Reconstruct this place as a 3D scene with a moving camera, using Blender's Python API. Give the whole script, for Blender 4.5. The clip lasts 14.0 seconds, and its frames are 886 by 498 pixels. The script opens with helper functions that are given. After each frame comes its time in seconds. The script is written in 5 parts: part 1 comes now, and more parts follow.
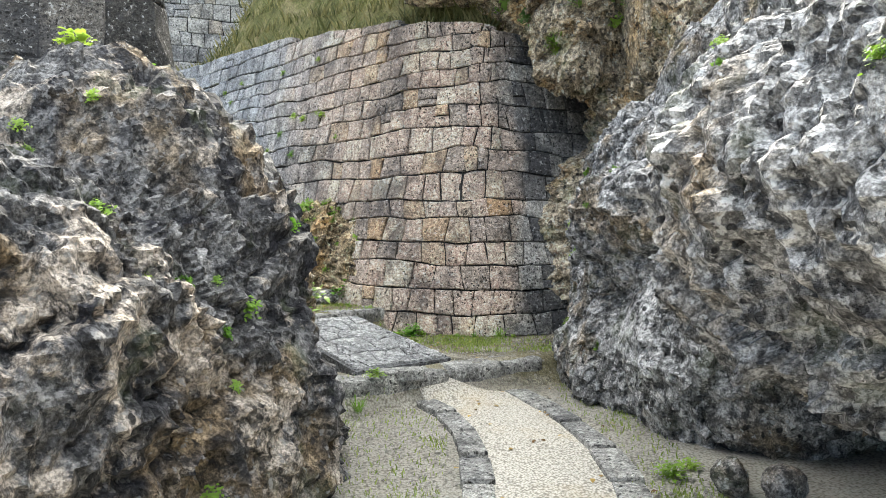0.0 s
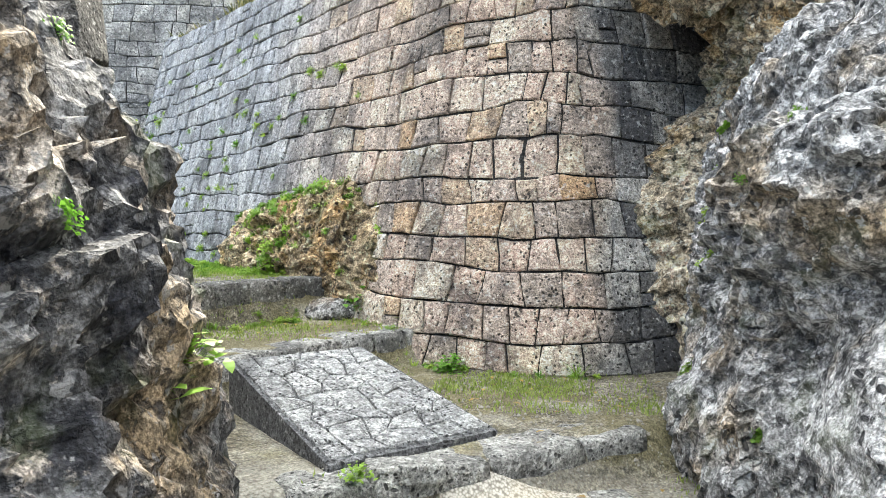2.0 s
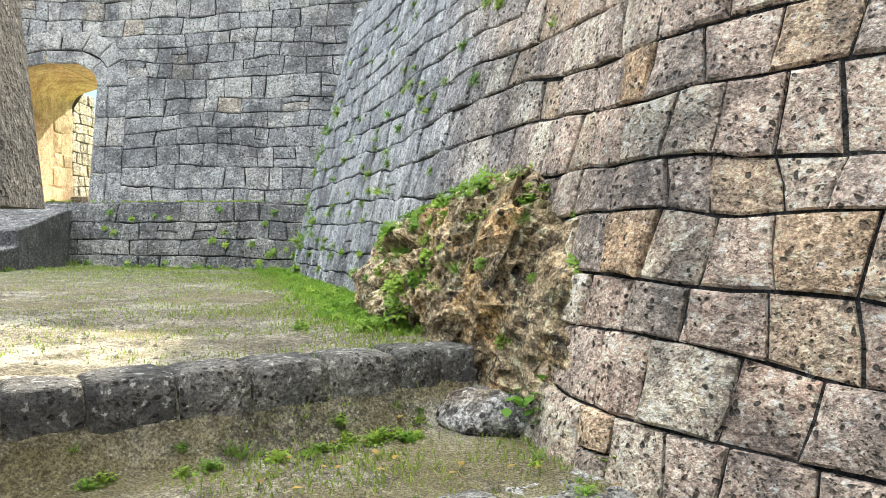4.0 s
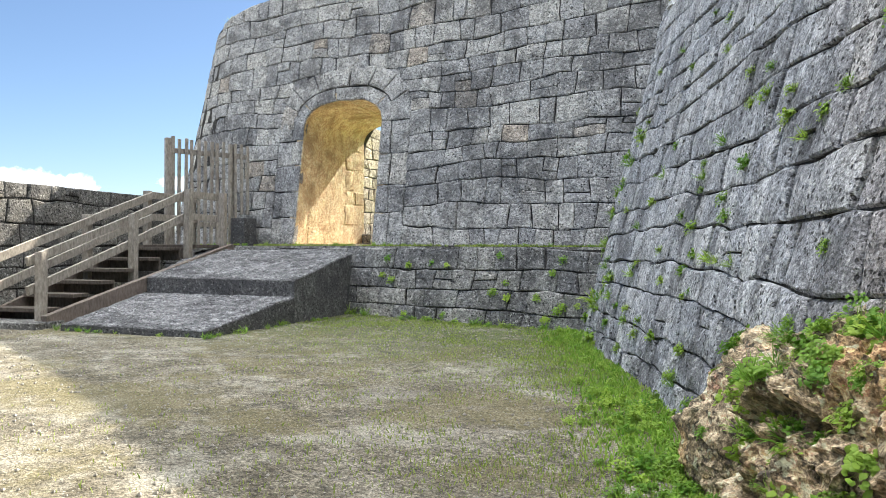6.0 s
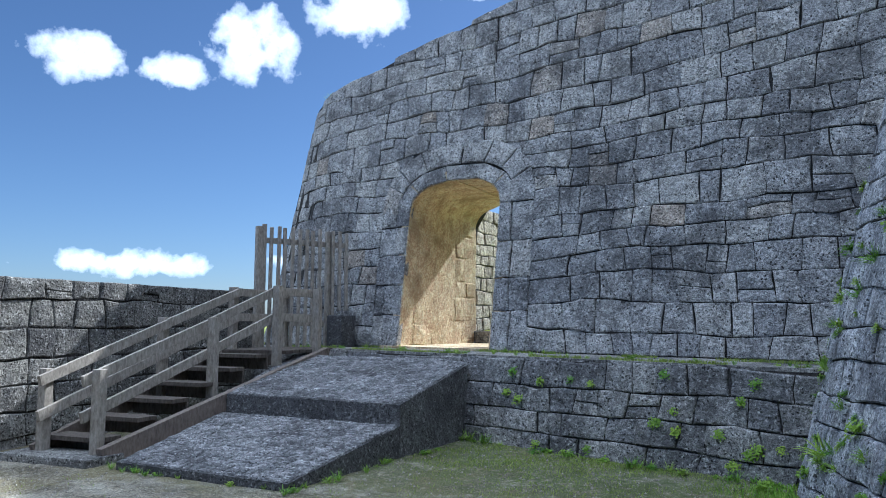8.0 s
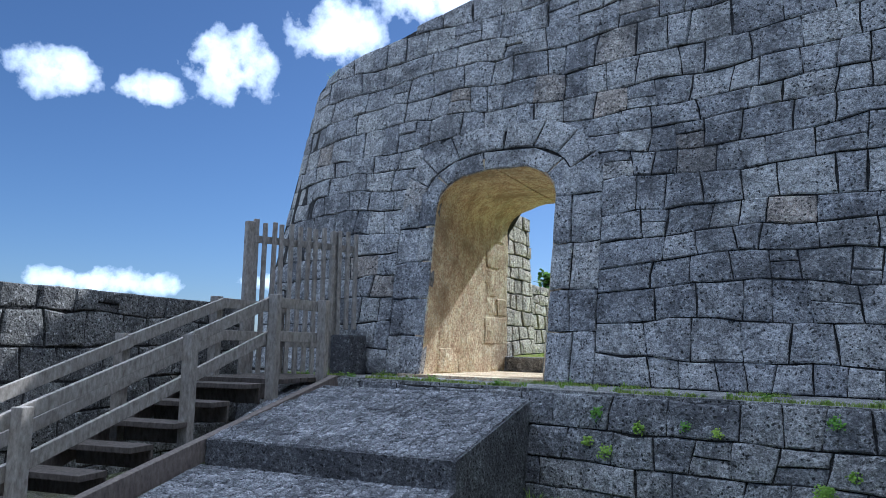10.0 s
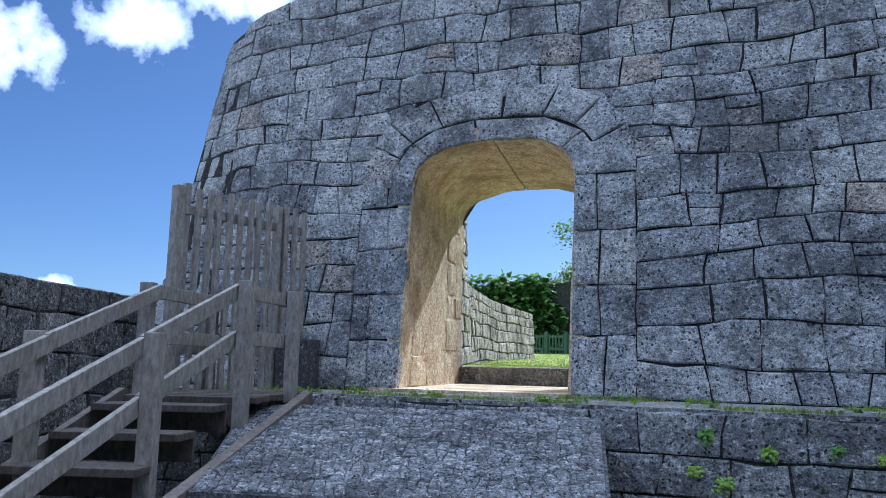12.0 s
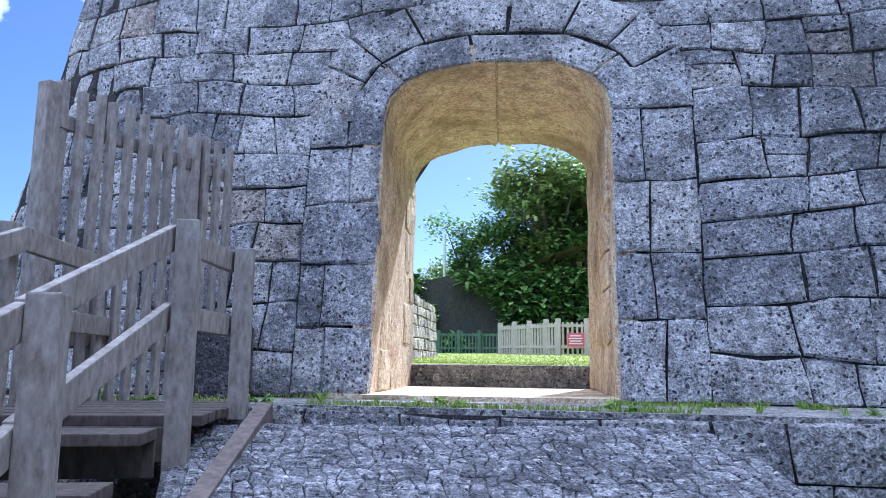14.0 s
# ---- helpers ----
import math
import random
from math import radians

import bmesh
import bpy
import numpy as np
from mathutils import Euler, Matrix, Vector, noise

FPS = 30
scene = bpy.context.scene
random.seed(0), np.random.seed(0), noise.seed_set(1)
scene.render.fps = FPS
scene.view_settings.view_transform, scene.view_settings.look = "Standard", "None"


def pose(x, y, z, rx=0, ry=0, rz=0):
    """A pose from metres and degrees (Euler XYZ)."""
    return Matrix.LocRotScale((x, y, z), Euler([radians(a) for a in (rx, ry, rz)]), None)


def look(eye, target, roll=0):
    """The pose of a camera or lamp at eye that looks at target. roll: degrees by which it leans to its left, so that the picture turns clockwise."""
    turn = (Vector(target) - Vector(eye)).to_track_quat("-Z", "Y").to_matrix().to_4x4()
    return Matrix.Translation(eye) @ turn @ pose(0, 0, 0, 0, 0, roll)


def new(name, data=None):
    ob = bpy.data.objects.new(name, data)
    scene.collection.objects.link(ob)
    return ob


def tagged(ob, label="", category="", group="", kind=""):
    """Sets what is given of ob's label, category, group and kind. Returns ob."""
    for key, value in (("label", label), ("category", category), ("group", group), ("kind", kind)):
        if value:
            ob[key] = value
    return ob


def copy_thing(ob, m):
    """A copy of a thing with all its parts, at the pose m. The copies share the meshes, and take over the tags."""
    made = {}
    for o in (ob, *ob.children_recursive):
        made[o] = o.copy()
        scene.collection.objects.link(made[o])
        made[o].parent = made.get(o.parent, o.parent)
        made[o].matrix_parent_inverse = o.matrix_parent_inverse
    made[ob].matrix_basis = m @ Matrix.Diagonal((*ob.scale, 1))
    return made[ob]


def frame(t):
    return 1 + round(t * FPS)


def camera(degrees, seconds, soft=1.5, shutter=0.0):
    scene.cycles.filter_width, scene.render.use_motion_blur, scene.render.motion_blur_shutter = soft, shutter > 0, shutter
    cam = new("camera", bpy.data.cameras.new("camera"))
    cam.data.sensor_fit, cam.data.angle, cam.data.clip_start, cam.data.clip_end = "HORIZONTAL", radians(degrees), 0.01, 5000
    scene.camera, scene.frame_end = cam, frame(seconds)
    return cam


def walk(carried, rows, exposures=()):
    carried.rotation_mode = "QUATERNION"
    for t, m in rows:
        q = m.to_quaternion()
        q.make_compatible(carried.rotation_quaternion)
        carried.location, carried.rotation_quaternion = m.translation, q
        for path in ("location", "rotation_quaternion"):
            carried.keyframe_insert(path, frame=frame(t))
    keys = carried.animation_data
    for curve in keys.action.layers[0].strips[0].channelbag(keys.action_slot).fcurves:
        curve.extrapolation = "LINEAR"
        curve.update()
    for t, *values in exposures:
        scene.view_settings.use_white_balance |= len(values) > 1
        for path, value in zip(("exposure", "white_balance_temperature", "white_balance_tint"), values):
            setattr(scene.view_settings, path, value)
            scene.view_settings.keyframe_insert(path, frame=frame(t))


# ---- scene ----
cam = camera(60.5, 14.0, 0.9)
PATH = [
    (0, (0.082, 0.157, 1.38), (0.062, 2.157, 1.349), -0.4),
    (0.5, (0.106, 0.794, 1.381), (0.096, 2.793, 1.326), -0.4),
    (1, (0.171, 1.427, 1.406), (0.135, 3.425, 1.339), -0.3),
    (1.5, (0.205, 2.089, 1.421), (0.098, 4.085, 1.351), -0.2),
    (2, (0.216, 2.7, 1.435), (0.005, 4.688, 1.368), -0.1),
    (2.2, (0.234, 2.946, 1.434), (-0.021, 4.929, 1.368), -0.0),
    (4.3, (-0.276, 6.412, 1.566), (-1.223, 8.173, 1.519), 0.4),
    (4.5, (-0.344, 6.637, 1.594), (-1.367, 8.355, 1.546), 0.4),
    (5, (-0.687, 7.12, 1.685), (-1.895, 8.714, 1.639), 0.4),
    (5.5, (-1.027, 7.518, 1.831), (-2.383, 8.988, 1.798), 0.3),
    (6, (-1.409, 7.81, 1.956), (-2.868, 9.178, 1.951), 0.3),
    (6.5, (-1.806, 8.02, 2.087), (-3.337, 9.306, 2.131), 0.3),
    (7, (-2.188, 8.329, 2.203), (-3.764, 9.557, 2.299), 0.3),
    (7.5, (-2.703, 8.562, 2.243), (-4.303, 9.753, 2.393), 0.3),
    (8, (-3.229, 8.862, 2.368), (-4.844, 10.025, 2.561), 0.3),
    (8.2, (-3.419, 8.937, 2.388), (-5.037, 10.093, 2.596), 0.4),
    (10.3, (-6.051, 9.653, 2.319), (-7.596, 10.894, 2.587), 1.3),
    (10.5, (-6.343, 9.632, 2.291), (-7.858, 10.91, 2.561), 1.3),
    (11, (-6.997, 9.556, 2.304), (-8.42, 10.933, 2.583), 1.2),
    (11.5, (-7.715, 9.464, 2.285), (-9.029, 10.944, 2.57), 1.1),
    (12, (-8.373, 9.433, 2.272), (-9.578, 11.002, 2.566), 1.1),
    (12.5, (-9.012, 9.565, 2.247), (-10.115, 11.207, 2.546), 1.0),
    (13, (-9.589, 9.771, 2.24), (-10.595, 11.473, 2.541), 0.9),
    (13.5, (-10.133, 10.169, 2.222), (-11.049, 11.921, 2.524), 0.7),
    (14, (-10.608, 10.552, 2.213), (-11.46, 12.336, 2.515), 0.6),
]
EXPOSURES = [(0, 1.45, 6600, 6), (2.0, 1.83, 6600, 6), (4.5, 1.58, 6900, 6), (5.5, 1.38, 6800, 7), (6.5, 1.06, 6350, 9), (7.5, 0.68, 5450, 6), (8.2, 0.34, 5250, 9), (10.3, 0.16, 5100, 10), (12.5, 0.43, 4950, 13), (14, 0.93, 4950, 20)]
walk(cam, [(t, look(eye, target, roll)) for t, eye, target, roll in PATH], EXPOSURES)

# ---- light ----
SUN_YAW, SUN_EL = 5.0, 44.0          # degrees left of +y, degrees above the horizon
sy, se = radians(SUN_YAW), radians(SUN_EL)
sun_dir = Vector((-math.sin(sy) * math.cos(se), math.cos(sy) * math.cos(se), math.sin(se)))


# clouds over the parapet: degrees left of +y, elevation, half width and half height in degrees
CLOUDS = [(80.3, 17.8, 2.8, 1.5), (74.4, 17.5, 2.3, 1.1), (68.6, 19.8, 2.9, 2.4), (60.8, 22.6, 3.3, 2.1), (53.0, 25.5, 4.0, 2.0), (77.0, 4.0, 5.0, 0.9), (65.5, 4.7, 2.0, 0.7), (95.0, 13.0, 5.0, 2.0), (112.0, 8.0, 7.0, 2.0)]


def n_coords(nt):
    g = nt.nodes.new("ShaderNodeNewGeometry")
    return g.outputs["Position"]


def n_noise(nt, vec, scale, detail=4.0, rough=0.6, stretch=None):
    n = nt.nodes.new("ShaderNodeTexNoise")
    n.inputs["Scale"].default_value, n.inputs["Detail"].default_value, n.inputs["Roughness"].default_value = scale, detail, rough
    if stretch:
        mp = nt.nodes.new("ShaderNodeMapping")
        mp.inputs["Scale"].default_value = stretch
        nt.links.new(vec, mp.inputs[0])
        vec = mp.outputs[0]
    nt.links.new(vec, n.inputs["Vector"])
    return n.outputs[0]


def n_voronoi(nt, vec, scale, feature="F1"):
    n = nt.nodes.new("ShaderNodeTexVoronoi")
    n.feature = feature
    n.inputs["Scale"].default_value = scale
    nt.links.new(vec, n.inputs["Vector"])
    return n.outputs["Distance"]


def n_ramp(nt, fac, stops):
    r = nt.nodes.new("ShaderNodeValToRGB")
    el = r.color_ramp.elements
    while len(el) < len(stops):
        el.new(0.5)
    for e, (p, c) in zip(el, stops):
        e.position = p
        e.color = (*c, 1) if len(c) == 3 else c
    nt.links.new(fac, r.inputs[0])
    return r.outputs[0]


def g3(v):
    return (v, v, v)


def n_mask(nt, fac, lo, hi):
    r = nt.nodes.new("ShaderNodeMapRange")
    r.inputs["From Min"].default_value, r.inputs["From Max"].default_value = lo, hi
    nt.links.new(fac, r.inputs["Value"])
    return r.outputs[0]


def n_math(nt, op, a, b):
    n = nt.nodes.new("ShaderNodeMath")
    n.operation = op
    for i, v in enumerate((a, b)):
        if isinstance(v, (int, float)):
            n.inputs[i].default_value = v
        else:
            nt.links.new(v, n.inputs[i])
    return n.outputs[0]


def n_mix(nt, fac, a, b, mode="MIX"):
    n = nt.nodes.new("ShaderNodeMix")
    n.data_type, n.blend_type = "RGBA", mode
    for key, v in (("Factor", fac), ("A", a), ("B", b)):
        if isinstance(v, (int, float)):
            n.inputs[key].default_value = v
        elif isinstance(v, tuple):
            n.inputs[key].default_value = (*v, 1)
        else:
            nt.links.new(v, n.inputs[key])
    return n.outputs["Result"]


def n_bump(nt, b, height, strength, dist, prev=None):
    n = nt.nodes.new("ShaderNodeBump")
    n.inputs["Strength"].default_value, n.inputs["Distance"].default_value = strength, dist
    nt.links.new(height, n.inputs["Height"])
    if prev is not None:
        nt.links.new(prev, n.inputs["Normal"])
    nt.links.new(n.outputs[0], b.inputs["Normal"])
    return n.outputs[0]


def build_world():
    w = bpy.data.worlds.new("sky")
    w.use_nodes = True
    nt = w.node_tree
    nt.nodes.clear()
    sky = nt.nodes.new("ShaderNodeTexSky")
    sky.sky_type, sky.sun_disc = "NISHITA", False
    sky.sun_elevation, sky.sun_rotation = se, -sy
    sky.air_density, sky.dust_density, sky.ozone_density = 0.8, 0.5, 4.0
    co = nt.nodes.new("ShaderNodeTexCoord")
    sep = nt.nodes.new("ShaderNodeSeparateXYZ")
    nt.links.new(co.outputs["Generated"], sep.inputs[0])

    def vec(op, a, b):
        n = nt.nodes.new("ShaderNodeVectorMath")
        n.operation = op
        for k, v in enumerate((a, b)):
            if isinstance(v, (tuple, Vector)):
                n.inputs[k].default_value = v
            else:
                nt.links.new(v, n.inputs[k])
        return n.outputs["Value" if op == "DOT_PRODUCT" else "Vector"]

    way = co.outputs["Generated"]
    billow = nt.nodes.new("ShaderNodeTexNoise")
    billow.inputs["Scale"].default_value, billow.inputs["Detail"].default_value, billow.inputs["Roughness"].default_value = 26.0, 8.0, 0.55
    nt.links.new(way, billow.inputs["Vector"])
    puff = n_math(nt, "MULTIPLY", n_math(nt, "SUBTRACT", billow.outputs[0], 0.5), 6.0)
    cover = None
    for yaw, el, wide, high in CLOUDS:
        a, e = radians(yaw), radians(el)
        mid = Vector((-math.sin(a) * math.cos(e), math.cos(a) * math.cos(e), math.sin(e)))
        right = Vector((math.cos(a), math.sin(a), 0))
        up = right.cross(mid)
        u = n_math(nt, "DIVIDE", vec("DOT_PRODUCT", way, right), math.tan(radians(wide)))
        h = n_math(nt, "DIVIDE", vec("DOT_PRODUCT", vec("SUBTRACT", way, mid), up), math.tan(radians(high)))
        d = n_math(nt, "ADD", n_math(nt, "MULTIPLY", u, u), n_math(nt, "MULTIPLY", h, h))
        behind = n_math(nt, "MULTIPLY", n_math(nt, "LESS_THAN", vec("DOT_PRODUCT", way, mid), 0.0), 9.0)
        d = n_math(nt, "ADD", n_math(nt, "ADD", d, behind), puff)
        one = n_mask(nt, d, 1.3, -0.7)
        cover = one if cover is None else n_math(nt, "MAXIMUM", cover, one)
    # more cloud towards the zenith, out of view, added as fill light from above
    over = n_mask(nt, n_math(nt, "ADD", n_math(nt, "MULTIPLY", sep.outputs[2], 1.1), n_math(nt, "MULTIPLY", puff, 0.06)), 0.62, 0.85)
    cover = n_math(nt, "MAXIMUM", cover, over)
    shade = n_mix(nt, n_mask(nt, billow.outputs[0], 0.40, 0.60), (18.0, 19.0, 21.0), (26.0, 26.2, 26.6))
    mix = nt.nodes.new("ShaderNodeMix")
    mix.data_type = "RGBA"
    nt.links.new(shade, mix.inputs["B"])
    nt.links.new(cover, mix.inputs["Factor"])
    nt.links.new(sky.outputs[0], mix.inputs["A"])
    bg = nt.nodes.new("ShaderNodeBackground")
    bg.inputs["Strength"].default_value = 0.08
    nt.links.new(mix.outputs["Result"], bg.inputs[0])
    out = nt.nodes.new("ShaderNodeOutputWorld")
    nt.links.new(bg.outputs[0], out.inputs[0])
    scene.world = w


build_world()
sun_data = bpy.data.lights.new("sun", "SUN")
sun_data.energy, sun_data.angle, sun_data.color = 5.0, radians(0.53), (1.0, 0.93, 0.82)
sun = new("sun", sun_data)
sun.matrix_world = look((0, 0, 30), Vector((0, 0, 30)) - sun_dir)


# ---- materials ----
def mat_base(name, rough=0.9, metal=0.0):
    m = bpy.data.materials.new(name)
    m.use_nodes = True
    nt = m.node_tree
    b = nt.nodes["Principled BSDF"]
    b.inputs["Roughness"].default_value, b.inputs["Metallic"].default_value = rough, metal
    b.inputs["Specular IOR Level"].default_value = 0.25
    return m, nt, b


def n_random(nt):
    """A number of its own for each stone, whether an object or an island of a mesh."""
    o = nt.nodes.new("ShaderNodeObjectInfo").outputs["Random"]
    i = nt.nodes.new("ShaderNodeNewGeometry").outputs["Random Per Island"]
    return n_math(nt, "FRACT", n_math(nt, "ADD", o, i), 0.0)


def n_warp(nt, p):
    a = nt.nodes.new("ShaderNodeVectorMath")
    a.operation = "MULTIPLY_ADD"
    n = nt.nodes.new("ShaderNodeTexNoise")
    n.inputs["Scale"].default_value = 6.0
    nt.links.new(p, n.inputs["Vector"])
    nt.links.new(n.outputs["Color"], a.inputs[0])
    a.inputs[1].default_value = (0.12, 0.12, 0.12)
    nt.links.new(p, a.inputs[2])
    return a.outputs[0]


def stone_material(name, tones, dark=(0.06, 0.06, 0.065), pit=23.0, warm=None, lichen=0.5, streak=0.3, relief=1.0, holes=1.0, stain=None):
    """Weathered coral limestone: tone by stone, blotches, pits and black weathering."""
    m, nt, b = mat_base(name, 0.92)
    p = n_coords(nt)
    base = n_ramp(nt, n_random(nt), tones)
    if warm:
        # warm, pinkish stones towards one end of the wall
        x = nt.nodes.new("ShaderNodeSeparateXYZ")
        nt.links.new(p, x.inputs[0])
        wob = n_math(nt, "ADD", x.outputs[0], n_math(nt, "MULTIPLY", n_noise(nt, p, 0.9, 2.0), 1.6))
        warm_tone = n_ramp(nt, n_random(nt), warm)
        base = n_mix(nt, n_mask(nt, wob, -2.2, -0.3), base, warm_tone)
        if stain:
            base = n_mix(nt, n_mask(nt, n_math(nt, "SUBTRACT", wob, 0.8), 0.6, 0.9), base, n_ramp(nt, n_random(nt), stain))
    big = n_noise(nt, p, 1.3, 5.0, 0.65)
    fine = n_noise(nt, p, 22.0, 4.0, 0.65)
    mid = n_noise(nt, p, 6.0, 5.0, 0.65)
    base = n_mix(nt, 0.45, base, n_ramp(nt, mid, [(0.34, g3(0.2)), (0.66, g3(0.8))]), "OVERLAY")
    base = n_mix(nt, 0.3, base, n_ramp(nt, n_noise(nt, p, 26.0, 5.0, 0.7), [(0.41, g3(0.05)), (0.59, g3(0.92))]), "OVERLAY")
    base = n_mix(nt, 0.5, base, n_ramp(nt, n_noise(nt, p, 75.0, 3.0, 0.7), [(0.40, g3(0.1)), (0.60, g3(0.9))]), "OVERLAY")
    base = n_mix(nt, n_math(nt, "MULTIPLY", n_mask(nt, n_noise(nt, p, 8.0, 7.0, 0.72), 0.57, 0.66), 0.5), base, dark)
    base = n_mix(nt, n_math(nt, "MULTIPLY", n_mask(nt, big, 0.50, 0.62), 0.6), base, dark)
    run = n_noise(nt, p, 5.0, 4.0, 0.6, (1.0, 1.0, 0.18))
    base = n_mix(nt, n_math(nt, "MULTIPLY", n_mask(nt, run, 0.5, 0.7), streak), base, dark)
    white = n_mask(nt, n_noise(nt, p, 26.0, 3.0, 0.6), 0.61, 0.66)
    base = n_mix(nt, n_math(nt, "MULTIPLY", white, lichen), base, (0.62, 0.62, 0.60))
    pits = n_voronoi(nt, n_warp(nt, p), pit)
    mask = n_mask(nt, n_noise(nt, p, 3.0, 3.0), 0.36, 0.5)
    hole = n_math(nt, "MULTIPLY", n_mask(nt, n_math(nt, "ADD", pits, n_math(nt, "MULTIPLY", fine, 0.35)), 0.45, 0.37), mask)
    base = n_mix(nt, n_math(nt, "MULTIPLY", hole, 0.85 * holes), base, (0.025, 0.024, 0.024))
    small = n_mask(nt, n_math(nt, "ADD", n_voronoi(nt, n_warp(nt, p), pit * 2.4), n_math(nt, "MULTIPLY", mid, 0.5)), 0.48, 0.43)
    small = n_math(nt, "MULTIPLY", small, n_mask(nt, n_noise(nt, p, 4.5, 3.0), 0.35, 0.52))
    base = n_mix(nt, n_math(nt, "MULTIPLY", small, 0.8 * holes), base, (0.03, 0.029, 0.028))
    hole = n_math(nt, "MAXIMUM", hole, n_math(nt, "MULTIPLY", small, 0.6))
    nt.links.new(base, b.inputs["Base Color"])
    h = n_math(nt, "SUBTRACT", n_math(nt, "ADD", fine, n_math(nt, "MULTIPLY", mid, 1.5)), n_math(nt, "MULTIPLY", hole, 1.6))
    n_bump(nt, b, h, relief, 0.03)
    return m


GREY = [(0.0, (0.30, 0.30, 0.305)), (0.3, (0.38, 0.38, 0.38)), (0.6, (0.43, 0.425, 0.415)), (0.9, (0.49, 0.48, 0.455)), (1.0, (0.43, 0.37, 0.31))]
COOL = [(0.0, (0.31, 0.325, 0.35)), (0.5, (0.40, 0.415, 0.44)), (1.0, (0.48, 0.49, 0.50))]
WARM = [(0.0, (0.33, 0.275, 0.23)), (0.25, (0.50, 0.40, 0.33)), (0.5, (0.56, 0.43, 0.34)), (0.8, (0.60, 0.53, 0.43)), (1.0, (0.50, 0.33, 0.19))]
M_TOWER = stone_material("tower_limestone", GREY)
M_PLINTH = stone_material("damp_plinth_limestone", [(0.0, (0.20, 0.20, 0.205)), (0.5, (0.28, 0.278, 0.27)), (1.0, (0.37, 0.36, 0.34))], streak=0.5)
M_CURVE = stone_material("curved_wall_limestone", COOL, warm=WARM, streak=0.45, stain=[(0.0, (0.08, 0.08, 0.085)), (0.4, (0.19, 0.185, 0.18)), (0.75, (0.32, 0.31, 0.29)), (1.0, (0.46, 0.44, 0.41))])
M_JOINT = stone_material("joint_earth", [(0.0, (0.028, 0.027, 0.025)), (1.0, (0.045, 0.042, 0.038))], lichen=0.1)
M_KERB = stone_material("step_limestone", [(0.0, (0.26, 0.255, 0.24)), (1.0, (0.36, 0.35, 0.32))], streak=0.5)
M_PAVER = stone_material("ramp_paving_stone", [(0.0, (0.16, 0.163, 0.17)), (1.0, (0.30, 0.30, 0.305))], pit=30.0)
M_FLAG = stone_material("crazed_flagstone", [(0.0, (0.27, 0.27, 0.267)), (1.0, (0.36, 0.36, 0.35))], pit=26.0)
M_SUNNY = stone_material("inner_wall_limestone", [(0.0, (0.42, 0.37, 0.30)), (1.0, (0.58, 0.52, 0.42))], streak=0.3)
M_WARMSTONE = stone_material("passage_limestone", [(0.0, (0.60, 0.48, 0.31)), (1.0, (0.66, 0.54, 0.36))], dark=(0.26, 0.18, 0.10), lichen=0.2, streak=0.55, relief=0.45, holes=0.3)
M_KERB_D = stone_material("dark_step_limestone", [(0.0, (0.11, 0.107, 0.10)), (1.0, (0.22, 0.21, 0.19))], streak=0.6)
M_DARKSTONE = stone_material("dark_limestone", [(0.0, (0.10, 0.10, 0.105)), (1.0, (0.17, 0.17, 0.17))], lichen=0.25)
M_PALE = stone_material("parapet_limestone", [(0.0, (0.16, 0.155, 0.145)), (1.0, (0.29, 0.28, 0.25))])


